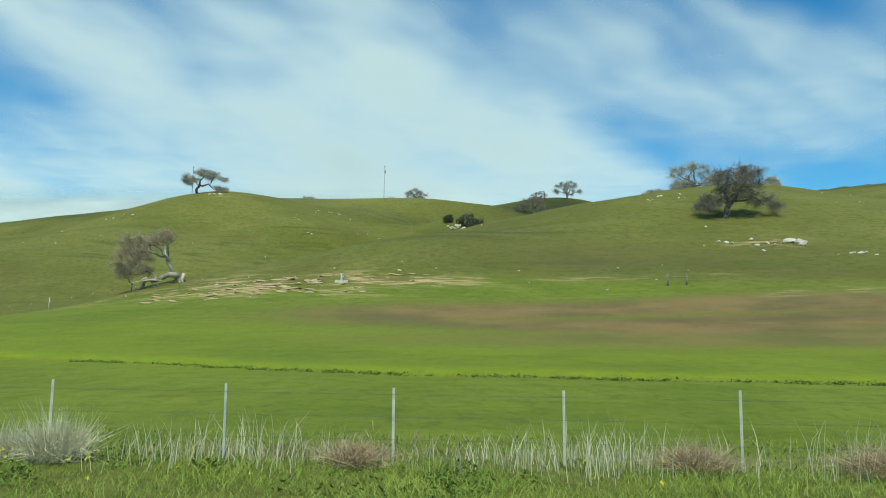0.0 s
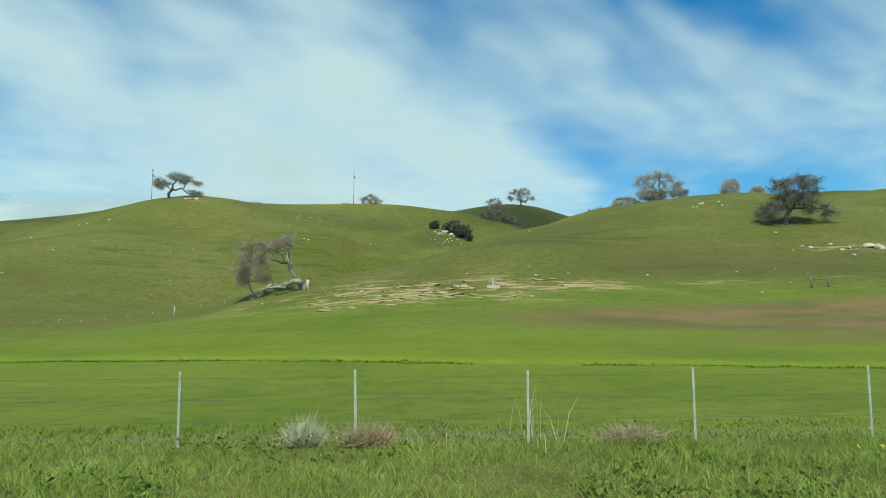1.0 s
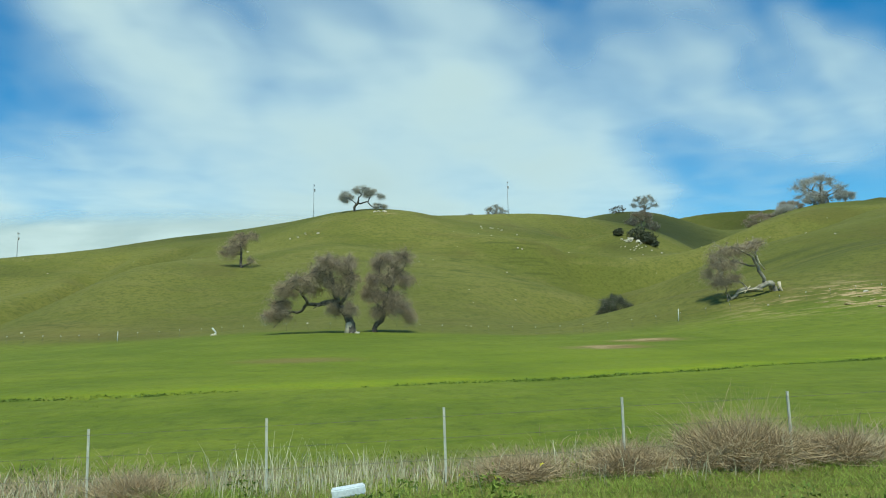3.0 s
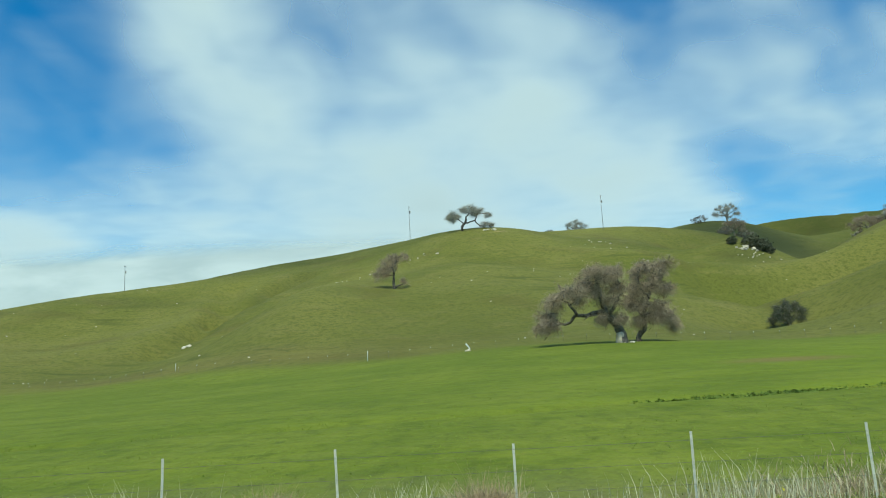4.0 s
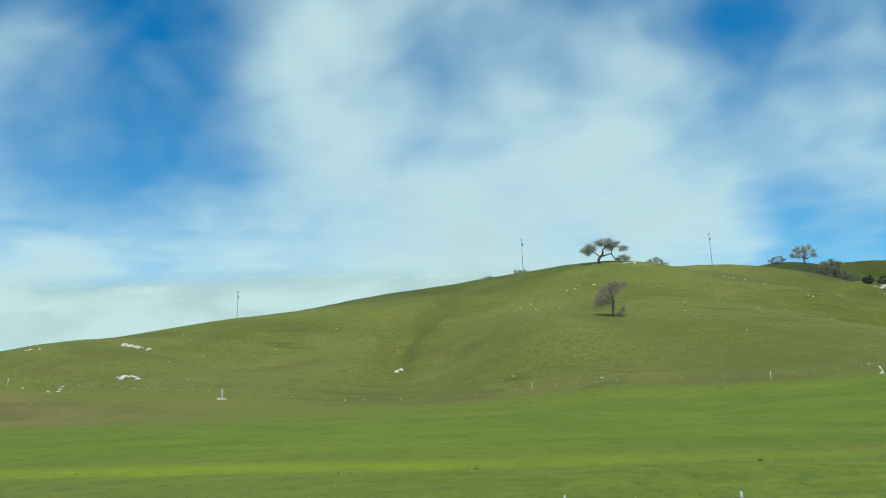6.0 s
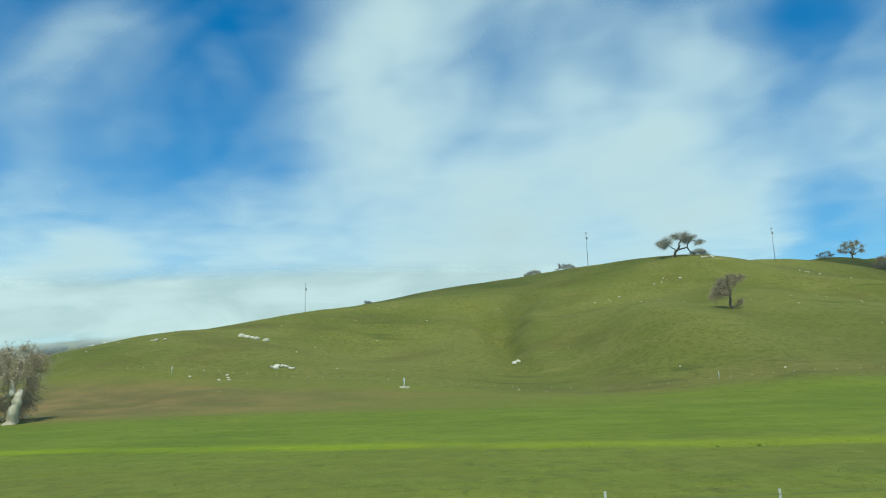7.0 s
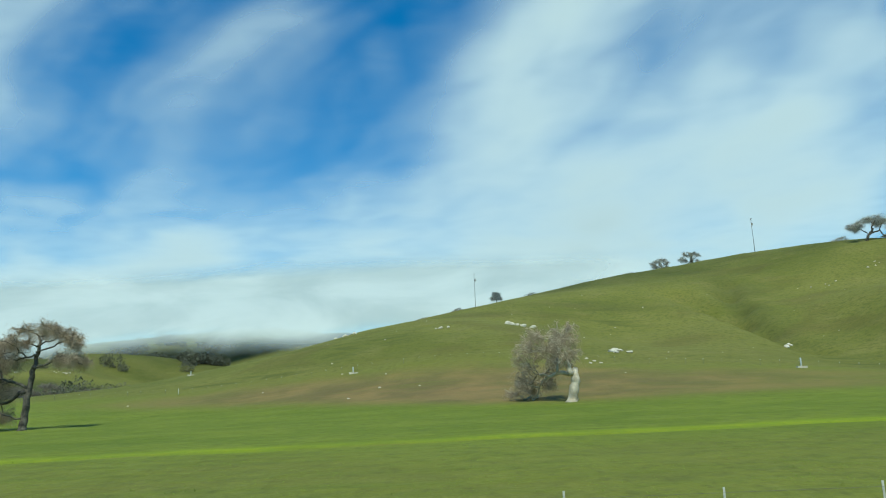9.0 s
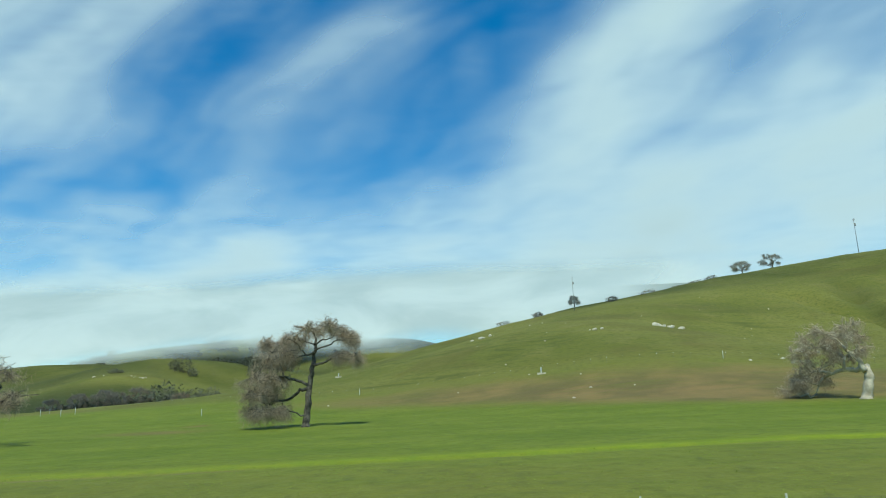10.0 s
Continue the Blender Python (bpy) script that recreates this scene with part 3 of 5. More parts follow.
def tree(name, x, y, stem, limbs, clumps, seed, label, group="", dense=1.0, bark=None, twig=None, droop=0.4, sunk=0.15, category="tree", fine=1.0, arms=0.8):
    """stem and limbs: ways of (x, y, z, radius) in the tree's own metres. clumps: (x, y, z, half width, half height) of twigs."""
    rng = np.random.default_rng(seed)
    wood, sheets = [], []
    ways = [stem] + list(limbs)
    for way in ways:
        pts, rad = [], []
        for (p, q) in zip(way, way[1:]):
            seg = wander(rng, p[:3], q[:3], 4, 0.22)
            for k in range(4):
                pts.append(seg[k])
                rad.append((p[3] + (q[3] - p[3]) * k / 4) * rng.uniform(0.88, 1.12))
        pts.append(Vector(way[-1][:3]))
        rad.append(way[-1][3])
        if way is stem:
            rad[0] *= 1.35
        tube(wood, sheets, pts, rad, 8)
    spots = [Vector(p[:3]) for way in ways for p in way[1:]] + [Vector(p[:3]).lerp(Vector(q[:3]), 0.5) for way in ways for p, q in zip(way[:], way[1:])][1:]
    twigs, starts = [], []
    for cx, cy, cz, rw, rh in clumps:
        c = Vector((cx, cy, cz))
        near = min(spots, key=lambda s: (s - c).length + max(0, s.z - c.z) * 0.4)
        way = wander(rng, near, c, 5, 0.35)
        thick = 0.035 + 0.012 * (c - near).length
        tube(wood, sheets, way, [thick * (1.5 - 0.9 * k / 5) for k in range(6)], 5)
        for _ in range(int((9 + 5 * rw) * arms)):
            d = Vector(rng.normal(0, 1, 3)).normalized() * rng.uniform(0.55, 1.0) ** 0.5
            tip = c + Vector((d.x * rw, d.y * rw, d.z * rh))
            arm = wander(rng, c.lerp(Vector(way[3]), rng.uniform(0, 0.8)), tip, 4, 0.4)
            tube(wood, sheets, arm, [0.055 * fine ** 0.5, 0.046 * fine ** 0.5, 0.036 * fine ** 0.5, 0.026, 0.014], 4)
            for k in range(1, 5):
                for _ in range(int(rng.integers(3, 6))):
                    starts.append(arm[k].lerp(arm[k - 1], rng.uniform(0, 1)))
    starts = np.array(starts)
    # three generations of fine twigs, each hanging a little more
    tri = []
    base = np.repeat(starts, max(1, int(round(1.15 * dense))), 0)
    for gen, (length, width) in enumerate(((0.95 * fine, 0.014 * fine), (0.7 * fine, 0.011 * fine))):
        n = len(base)
        way = rng.normal(0, 1, (n, 3))
        way /= np.linalg.norm(way, axis=1)[:, None]
        way[:, 2] -= droop * (0.5 + gen * 0.5)
        way *= (length * rng.uniform(0.5, 1.3, n))[:, None]
        tip = base + way
        aside = np.cross(way, rng.normal(0, 1, (n, 3)))
        aside *= (width / (np.linalg.norm(aside, axis=1) + 1e-6))[:, None]
        tri.append(np.stack([base - aside, base + aside, tip], 1))
        base = np.repeat(base + way * rng.uniform(0.3, 1.0, (n, 1)), 2, 0)
    tri = np.concatenate(tri)
    root = tagged(new(name), label, category, group)
    root.location = (x, y, float(land(x, y)) - sunk)
    mesh_object("trunk", wood, sheets, bark or M_BARK, root, True)
    data = big_mesh("crown", tri.reshape(-1, 3), np.arange(tri.shape[0] * 3), 3, twig or M_TWIG)
    crown = new("crown", data)
    crown.parent = root
    return root


def picture_tree(name, x, y, scale, origin, stem, limbs, clumps, seed, label, turn=0.0, stretch=1.0, deep=1.2, **more):
    """A tree sketched on a grid of its own, `scale` metres a step, from its foot `origin`; depths come by chance."""
    rng = np.random.default_rng(seed + 100)
    ox, oy = origin
    co, si = math.cos(turn), math.sin(turn)

    def spot(px, py, d=0.0):
        u = (px - ox) * scale * stretch
        return (u * co - d * si, u * si + d * co, (oy - py) * scale)

    def way(points):
        out, d = [], 0.0
        for k, (px, py, r) in enumerate(points):
            out.append((*spot(px, py, d), r))
            d += rng.uniform(-0.5, 0.5) * scale * 40
        return out

    blobs = []
    for px, py, rw, rh in clumps:
        wide = rw * scale
        for d in (rng.uniform(0.2, 1.0), rng.uniform(-1.0, -0.2)):
            blobs.append((*spot(px + rng.uniform(-6, 6), py + rng.uniform(-4, 4), d * (deep * wide + 0.6)), wide * 1.22, rh * scale * 1.16))
    return tree(name, x, y, way(stem), [way(l) for l in limbs], blobs, seed, label, **more)


OAK = "valley_oak"
picture_tree(OAK, -323.1, 88.1, 0.0225, (425, 632),
    [(425, 640, 0.50), (432, 560, 0.42), (440, 470, 0.40), (452, 380, 0.33), (465, 290, 0.28), (475, 215, 0.22), (470, 120, 0.12)],
    [[(440, 420, 0.26), (390, 420, 0.20), (340, 465, 0.16), (240, 480, 0.12), (205, 510, 0.07)], [(468, 290, 0.18), (520, 285, 0.15), (570, 258, 0.13), (640, 265, 0.10), (735, 285, 0.05)],
     [(440, 400, 0.2), (370, 370, 0.16), (305, 345, 0.13), (270, 250, 0.11), (215, 180, 0.07)], [(474, 220, 0.14), (430, 235, 0.1), (370, 250, 0.06)], [(472, 180, 0.12), (540, 155, 0.08), (610, 105, 0.05)], [(475, 210, 0.12), (580, 165, 0.09), (680, 160, 0.05)]],
    [(560, 85, 80, 40), (650, 120, 55, 45), (695, 160, 45, 50), (710, 255, 50, 35), (610, 245, 65, 35), (460, 95, 70, 40), (380, 140, 60, 50), (300, 150, 60, 45), (200, 160, 45, 40), (330, 230, 80, 55), (240, 270, 70, 55), (170, 350, 80, 60), (260, 370, 90, 60), (120, 430, 60, 70), (220, 450, 90, 60), (300, 545, 70, 45), (190, 540, 80, 50), (110, 540, 50, 60)],
    11, "large bare grey valley oak with drooping twigs on the field", group="oaks on the field", dense=1.4, bark=M_DARK_WOOD, droop=0.65)
picture_tree(OAK, -256.8, 86.4, 0.0222, (497, 492),
    [(495, 500, 0.72), (504, 430, 0.54), (512, 365, 0.50), (500, 322, 0.42), (425, 330, 0.28), (345, 345, 0.2), (290, 370, 0.12)],
    [[(508, 345, 0.32), (484, 275, 0.26), (432, 232, 0.18), (390, 170, 0.1), (330, 120, 0.05)], [(432, 232, 0.14), (440, 160, 0.1), (465, 100, 0.05)], [(410, 325, 0.2), (415, 270, 0.14), (340, 200, 0.08)], [(345, 345, 0.15), (240, 330, 0.1), (180, 380, 0.06)], [(300, 360, 0.1), (255, 445, 0.06), (225, 470, 0.05), (215, 445, 0.03)]],
    [(455, 100, 60, 45), (380, 110, 60, 45), (310, 120, 70, 45), (250, 150, 60, 50), (215, 210, 45, 55), (290, 200, 80, 55), (370, 190, 70, 55), (390, 260, 50, 40), (300, 270, 70, 45), (240, 310, 60, 55), (200, 360, 70, 45), (150, 370, 50, 45), (260, 370, 50, 35), (130, 420, 50, 34), (495, 160, 40, 45), (510, 230, 40, 45)],
    12, "leaning valley oak with bleached white trunk on the field", group="oaks on the field", dense=1.3, droop=0.7, bark=M_PALE_WOOD, turn=-1.0, stretch=1.15, deep=1.8, arms=0.7)
pale_foot = picture_tree(OAK, -97.7, 93.1, 0.0239, (545, 507),
    [(545, 515, 0.62), (540, 440, 0.52), (510, 385, 0.5), (475, 335, 0.42), (455, 270, 0.3), (440, 190, 0.2), (430, 120, 0.08)],
    [[(480, 335, 0.3), (430, 335, 0.26), (320, 345, 0.22), (285, 380, 0.16), (200, 405, 0.1), (140, 465, 0.04)], [(320, 345, 0.2), (285, 290, 0.14), (220, 230, 0.07)], [(490, 350, 0.24), (530, 290, 0.16), (560, 200, 0.08)], [(430, 340, 0.1), (375, 355, 0.08), (352, 372, 0.04)]],
    [(430, 115, 60, 40), (540, 120, 45, 35), (490, 150, 60, 45), (360, 170, 70, 45), (270, 215, 80, 45), (200, 265, 60, 45), (170, 330, 60, 40), (125, 400, 40, 40), (190, 380, 50, 35), (420, 220, 70, 50), (540, 205, 55, 45), (500, 280, 60, 45), (345, 250, 60, 45), (450, 370, 50, 35), (545, 370, 35, 35)],
    13, "broad bare valley oak with a pale hollow foot", group="pair of oaks", dense=1.4)
verts, faces = [], []
tube(verts, faces, [(0, 0, -0.1), (-0.03, -0.02, 0.6), (-0.08, -0.05, 1.1), (-0.18, -0.08, 1.5)], [0.95, 0.70, 0.60, 0.48], 9)
mesh_object("bare_wood", verts, faces, M_PALE_WOOD, pale_foot, True)
picture_tree(OAK, -95.0, 96.0, 0.0245, (662, 497),
    [(662, 505, 0.40), (690, 440, 0.33), (716, 400, 0.30), (708, 350, 0.27), (745, 270, 0.2), (780, 180, 0.12), (800, 110, 0.05)],
    [[(712, 360, 0.18), (770, 310, 0.13), (845, 390, 0.05)], [(745, 270, 0.14), (690, 200, 0.1), (700, 110, 0.05)], [(710, 370, 0.14), (660, 320, 0.09), (640, 270, 0.05)], [(770, 200, 0.1), (835, 130, 0.06), (850, 90, 0.03)]],
    [(830, 85, 55, 35), (740, 100, 60, 40), (690, 130, 45, 45), (790, 160, 60, 45), (840, 220, 45, 40), (740, 200, 55, 45), (665, 215, 55, 45), (640, 280, 45, 40), (700, 290, 75, 45), (790, 310, 60, 45), (840, 360, 45, 40), (860, 410, 25, 30), (680, 375, 45, 40), (760, 360, 50, 35)],
    14, "bare grey valley oak with a dark leaning trunk", group="pair of oaks", dense=1.4)
fallen = picture_tree("fallen_oak", -41.0, 97.2, 0.0290, (428, 315),
    [(428, 318, 0.5), (405, 280, 0.42), (375, 275, 0.36), (330, 297, 0.3), (265, 300, 0.24), (215, 345, 0.2), (165, 385, 0.14), (95, 378, 0.07)],
    [[(375, 270, 0.25), (352, 200, 0.22), (320, 150, 0.16), (265, 125, 0.11), (215, 100, 0.05)], [(350, 190, 0.16), (345, 130, 0.12), (370, 95, 0.08), (410, 78, 0.04)], [(340, 190, 0.14), (250, 160, 0.1), (200, 200, 0.05)], [(215, 345, 0.12), (192, 320, 0.08), (190, 385, 0.06)], [(300, 300, 0.12), (260, 260, 0.08), (170, 270, 0.04)]],
    [(170, 120, 50, 40), (240, 120, 45, 35), (150, 170, 45, 45), (220, 180, 50, 40), (160, 220, 45, 35), (300, 110, 40, 25), (340, 80, 30, 18), (150, 265, 30, 22), (230, 240, 36, 26)],
    15, "half-fallen bare oak lying on the bank with bleached limbs", category="tree", dense=1.4, sunk=0.3, bark=M_GREY_WOOD, arms=0.5)
for way, thick in ((((-2.4, -1.2, 0.30), (-3.6, -1.7, 0.35), (-5.0, -2.0, 0.15), (-6.4, -2.3, -0.25)), 0.11), (((-4.2, -1.6, 0.75), (-4.6, -1.9, 0.45), (-5.3, -2.3, -0.2)), 0.08),
                   (((-2.3, -0.4, 4.9), (-3.4, -0.7, 5.5), (-4.6, -0.8, 5.6), (-5.6, -0.9, 6.3)), 0.10), (((-1.5, -0.5, 3.0), (-2.3, -0.8, 3.9), (-2.5, -0.6, 5.0)), 0.12), (((0.3, -0.5, 1.3), (0.2, -0.8, 0.6), (0.5, -1.0, -0.2)), 0.24)):
    verts, faces = [], []
    tube(verts, faces, way, [thick * (1 - 0.18 * k) for k in range(len(way))], 7)
    mesh_object("bleached_limb", verts, faces, M_PALE_WOOD, fallen, True)
picture_tree(OAK, 39.2, 123.5, 0.0317, (677, 362),
    [(677, 370, 0.55), (682, 320, 0.46), (690, 285, 0.4), (684, 220, 0.3), (690, 150, 0.15)],
    [[(690, 300, 0.3), (725, 270, 0.22), (760, 200, 0.15), (800, 130, 0.06)], [(688, 290, 0.2), (640, 265, 0.14), (570, 270, 0.07)], [(725, 270, 0.2), (800, 255, 0.13), (890, 270, 0.08), (950, 295, 0.04)], [(760, 200, 0.14), (840, 190, 0.08)]],
    [(770, 100, 55, 30), (840, 125, 50, 30), (690, 115, 50, 30), (640, 140, 40, 35), (740, 160, 65, 40), (830, 180, 55, 35), (670, 200, 55, 40), (740, 230, 60, 35), (580, 255, 45, 30), (600, 300, 50, 22), (640, 270, 45, 28), (810, 250, 60, 30), (880, 260, 45, 28), (940, 290, 35, 25), (550, 290, 30, 20)],
    16, "spreading dark bare oak standing on the near hill", dense=1.0, fine=1.15, twig=M_DARK_TWIG)
picture_tree(OAK, -113.3, 275.2, 0.078, (140, 177),
    [(140, 182, 0.55), (148, 150, 0.46), (165, 125, 0.36), (178, 95, 0.2)],
    [[(160, 135, 0.3), (205, 130, 0.24), (232, 155, 0.18), (290, 152, 0.07)], [(210, 130, 0.2), (225, 95, 0.14), (265, 90, 0.06)], [(150, 140, 0.24), (125, 115, 0.16), (95, 95, 0.07)]],
    [(95, 92, 26, 16), (80, 108, 16, 12), (150, 70, 30, 12), (190, 66, 32, 12), (235, 76, 28, 14), (270, 100, 24, 10), (125, 95, 22, 14), (205, 92, 24, 12), (250, 152, 22, 8), (290, 152, 18, 7), (100, 120, 14, 10)],
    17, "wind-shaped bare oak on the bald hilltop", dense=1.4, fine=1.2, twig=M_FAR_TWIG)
picture_tree(OAK, -132.6, 181.0, 0.0464, (155, 242),
    [(155, 248, 0.36), (152, 190, 0.3), (148, 130, 0.22), (142, 70, 0.08)],
    [[(152, 165, 0.16), (105, 160, 0.1), (60, 165, 0.04)], [(150, 130, 0.14), (110, 110, 0.09), (75, 140, 0.04)], [(148, 110, 0.12), (185, 75, 0.07), (230, 62, 0.03)], [(160, 235, 0.2), (205, 212, 0.12), (200, 185, 0.04)]],
    [(145, 70, 35, 26), (110, 90, 30, 26), (175, 70, 30, 22), (215, 65, 22, 12), (90, 130, 32, 22), (125, 130, 35, 26), (60, 162, 20, 12), (110, 160, 30, 14), (160, 110, 25, 25), (200, 200, 12, 10)],
    18, "thin bare oak with fallen limb on the hillside", dense=0.8, fine=1.4, arms=0.5)


def plain_oak(x, y, wide, tall, seed, label, group="far oaks", name=OAK, dense=1.0, fine=1.3, **more):
    """A round-headed bare oak of a given width and height."""
    rng = np.random.default_rng(seed)
    r = 0.045 * tall
    stem = [(0, 0, -0.3, r), (rng.uniform(-0.1, 0.1) * wide, 0, tall * 0.25, r * 0.8), (rng.uniform(-0.1, 0.1) * wide, 0, tall * 0.5, r * 0.5), (0, 0, tall * 0.8, r * 0.2)]
    limbs, clumps = [], []
    for k in range(7):
        a = 2 * math.pi * (k + rng.uniform(-0.3, 0.3)) / 7
        reach = wide * rng.uniform(0.3, 0.43)
        end = (reach * math.cos(a), reach * math.sin(a), tall * rng.uniform(0.45, 0.75))
        limbs.append([(0, 0, tall * rng.uniform(0.2, 0.4), r * 0.5), (end[0] * 0.5, end[1] * 0.5, end[2] * 0.75, r * 0.35), (*end, r * 0.12)])
        clumps.append((*end, wide * rng.uniform(0.12, 0.17), tall * rng.uniform(0.12, 0.18)))
        clumps.append((end[0] * 0.9, end[1] * 0.9, tall * rng.uniform(0.34, 0.46), wide * 0.11, tall * 0.11))
        clumps.append((end[0] * 0.6, end[1] * 0.6, tall * rng.uniform(0.7, 0.88), wide * 0.14, tall * 0.12))
    clumps.append((0, 0, tall * 0.88, wide * 0.16, tall * 0.12))
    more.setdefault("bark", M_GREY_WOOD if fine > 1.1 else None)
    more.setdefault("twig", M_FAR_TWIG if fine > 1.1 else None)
    return tree(name, x, y, stem, limbs, clumps, seed, label, group, dense, fine=fine, **more)


FAR_OAK = "rounded bare grey oak on the ridge"
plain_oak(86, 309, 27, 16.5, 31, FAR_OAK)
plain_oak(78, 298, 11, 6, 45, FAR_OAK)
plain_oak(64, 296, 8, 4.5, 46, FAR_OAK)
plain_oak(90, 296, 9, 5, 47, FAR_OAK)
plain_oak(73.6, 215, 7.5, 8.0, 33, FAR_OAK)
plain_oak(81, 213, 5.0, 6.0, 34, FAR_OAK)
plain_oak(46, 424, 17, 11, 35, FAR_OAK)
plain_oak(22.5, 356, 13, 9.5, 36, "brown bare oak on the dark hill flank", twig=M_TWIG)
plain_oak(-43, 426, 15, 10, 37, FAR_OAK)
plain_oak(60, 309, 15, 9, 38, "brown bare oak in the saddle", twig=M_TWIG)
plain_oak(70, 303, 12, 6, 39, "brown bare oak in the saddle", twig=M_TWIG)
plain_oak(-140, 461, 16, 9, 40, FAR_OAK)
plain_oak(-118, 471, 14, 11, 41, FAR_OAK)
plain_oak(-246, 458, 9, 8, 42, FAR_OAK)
plain_oak(-46.5, 160, 8.5, 7.2, 43, "small dark bushy oak in the hollow", group="", twig=M_SHRUB, dense=1.2)
plain_oak(-353, 67, 15.5, 10, 44, "bare grey valley oak on the field", group="oaks on the field", dense=1.2, fine=1.0)


# ---- fences ----
def bar(verts, faces, a, b, wide, deep):
    """A straight bar of rectangular section from a to b."""
    a, b = Vector(a), Vector(b)
    ahead = (b - a).normalized()
    u = ahead.cross(Vector((0, 1, 0.01))).normalized()
    v = ahead.cross(u)
    start = len(verts)
    for p in (a, b):
        for s, t in ((-1, -1), (1, -1), (1, 1), (-1, 1)):
            verts.append(tuple(p + u * s * wide / 2 + v * t * deep / 2))
    for q in ((0, 1, 2, 3), (7, 6, 5, 4), (0, 4, 5, 1), (1, 5, 6, 2), (2, 6, 7, 3), (3, 7, 4, 0)):
        faces.append(tuple(start + k for k in q))


FENCE_Y = 12.6


def make_post_mesh():
    verts, faces = [], []
    bar(verts, faces, (0, 0, -0.3), (0, 0, 1.22), 0.042, 0.008)
    bar(verts, faces, (0, 0.022, -0.3), (0, 0.022, 1.22), 0.008, 0.036)
    for k in range(12):
        bar(verts, faces, (0, -0.006, 0.1 + 0.09 * k), (0, -0.006, 0.12 + 0.09 * k), 0.01, 0.005)
    data = bpy.data.meshes.new("post")
    data.from_pydata(verts, [], faces)
    data.materials.append(M_STEEL)
    return data


def make_fence():
    fence = tagged(new("wire_fence"), "galvanised steel post and wire roadside fence in grass", "fence")
    data = make_post_mesh()
    rng = np.random.default_rng(7)
    places = []
    line = [6.66, 3.9, 1.2, -1.48, -4.2, -7.1, -10.35, -13.05, -15.9, -18.6, -21.4] + [-24.5 - 2.84 * k for k in range(4)] + [-35.9 - 2.93 * k for k in range(5)] + [-51.9, -56.5, -62.3, -65.3] + [-68.04, -70.77, -73.78, -76.9, -79.77, -82.7, -85.58, -88.6, -91.58, -94.5] + [-97.4 - 2.937 * k for k in range(90)] + [9.4, 12.2, 15.0, 17.8, 20.6]
    for x in sorted(line):
        post = new("post", data)
        post.parent = fence
        z = float(land(x, FENCE_Y))
        post.matrix_basis = pose(x, FENCE_Y, z + rng.uniform(-0.04, 0.04), rng.uniform(-2, 2), rng.uniform(-1.5, 1.5), rng.uniform(-20, 20))
        places.append((x, z))
    for level in (0.4, 0.75, 1.1):
        verts, faces = [], []
        pts = [(x, FENCE_Y - 0.02, z + level) for x, z in places]
        tube(verts, faces, pts, [0.0026] * len(pts), 4)
        mesh_object("wire", verts, faces, M_WIRE, fence)


make_fence()


def make_far_fence():
    """Thin posts with white tips where the field meets the hills."""
    fence = tagged(new("field_fence"), "line of thin steel posts with white tips below the hills", "fence")
    verts, faces = [], []
    bar(verts, faces, (0, 0, -0.3), (0, 0, 1.0), 0.02, 0.02)
    stem = bpy.data.meshes.new("post")
    stem.from_pydata(verts, [], faces)
    stem.materials.append(M_WIRE)
    verts, faces = [], []
    bar(verts, faces, (0, 0, 0.98), (0, 0, 1.09), 0.06, 0.05)
    tip = bpy.data.meshes.new("tip")
    tip.from_pydata(verts, [], faces)
    tip.materials.append(M_WHITE)
    corners = ((-17, 86), (-56, 92), (-131, 104), (-213, 124), (-253, 138), (-327, 148), (-395, 166))
    rng = np.random.default_rng(21)
    for (ax, ay), (bx, by) in zip(corners, corners[1:]):
        count = int(math.hypot(bx - ax, by - ay) / 3.0)
        for k in range(count):
            x, y = ax + (bx - ax) * k / count, ay + (by - ay) * k / count + rng.uniform(-0.2, 0.2)
            post = new("post", stem)
            post.parent = fence
            post.matrix_basis = pose(x, y, float(land(x, y)), rng.uniform(-4, 4), rng.uniform(-4, 4), 0)
            cap = new("tip", tip)
            cap.parent = post


make_far_fence()


def white_post(x, y, tall):
    verts, faces = [], []
    tube(verts, faces, [(0, 0, -0.3), (0, 0, tall * 0.5), (0.01, 0, tall)], [0.045, 0.045, 0.042], 8)
    ob = mesh_object("marker_post", verts, faces, M_WHITE, None, True)
    ob.matrix_basis = pose(x, y, float(land(x, y)), 0, 1.5, 0)
    tagged(ob, "slim white marker post at the foot of the hill", "post", "marker posts")


for x, y, tall in ((-56.3, 92.1, 1.5), (-131, 104, 1.4), (-256.6, 138.3, 1.4), (-327, 148, 1.3), (-163, 117, 1.2), (-395, 149, 1.5), (-429, 208, 1.5), (-387, 143, 1.5), (-388, 150, 1.5), (-352, 128, 1.2)):
    white_post(x, y, tall)


def standpipe(x, y, tall):
    root = tagged(new("standpipe"), "white painted standpipe on a pale concrete slab", "pipe", "standpipes")
    root.location = (x, y, float(land(x, y)))
    verts, faces = [], []
    tube(verts, faces, [(0, 0, -0.2), (0, 0, tall * 0.8), (0, 0, tall)], [0.13, 0.12, 0.12], 10)
    mesh_object("pipe", verts, faces, M_WHITE, root, True)
    verts, faces = [], []
    tube(verts, faces, [(0, 0, tall - 0.02), (0, 0, tall + 0.05)], [0.17, 0.16], 10)
    mesh_object("cap", verts, faces, M_WHITE, root)
    verts, faces = [], []
    bar(verts, faces, (-0.75, 0, 0.06), (0.85, 0, 0.02), 0.36, 0.7)
    mesh_object("slab", verts, faces, M_ROCK, root)


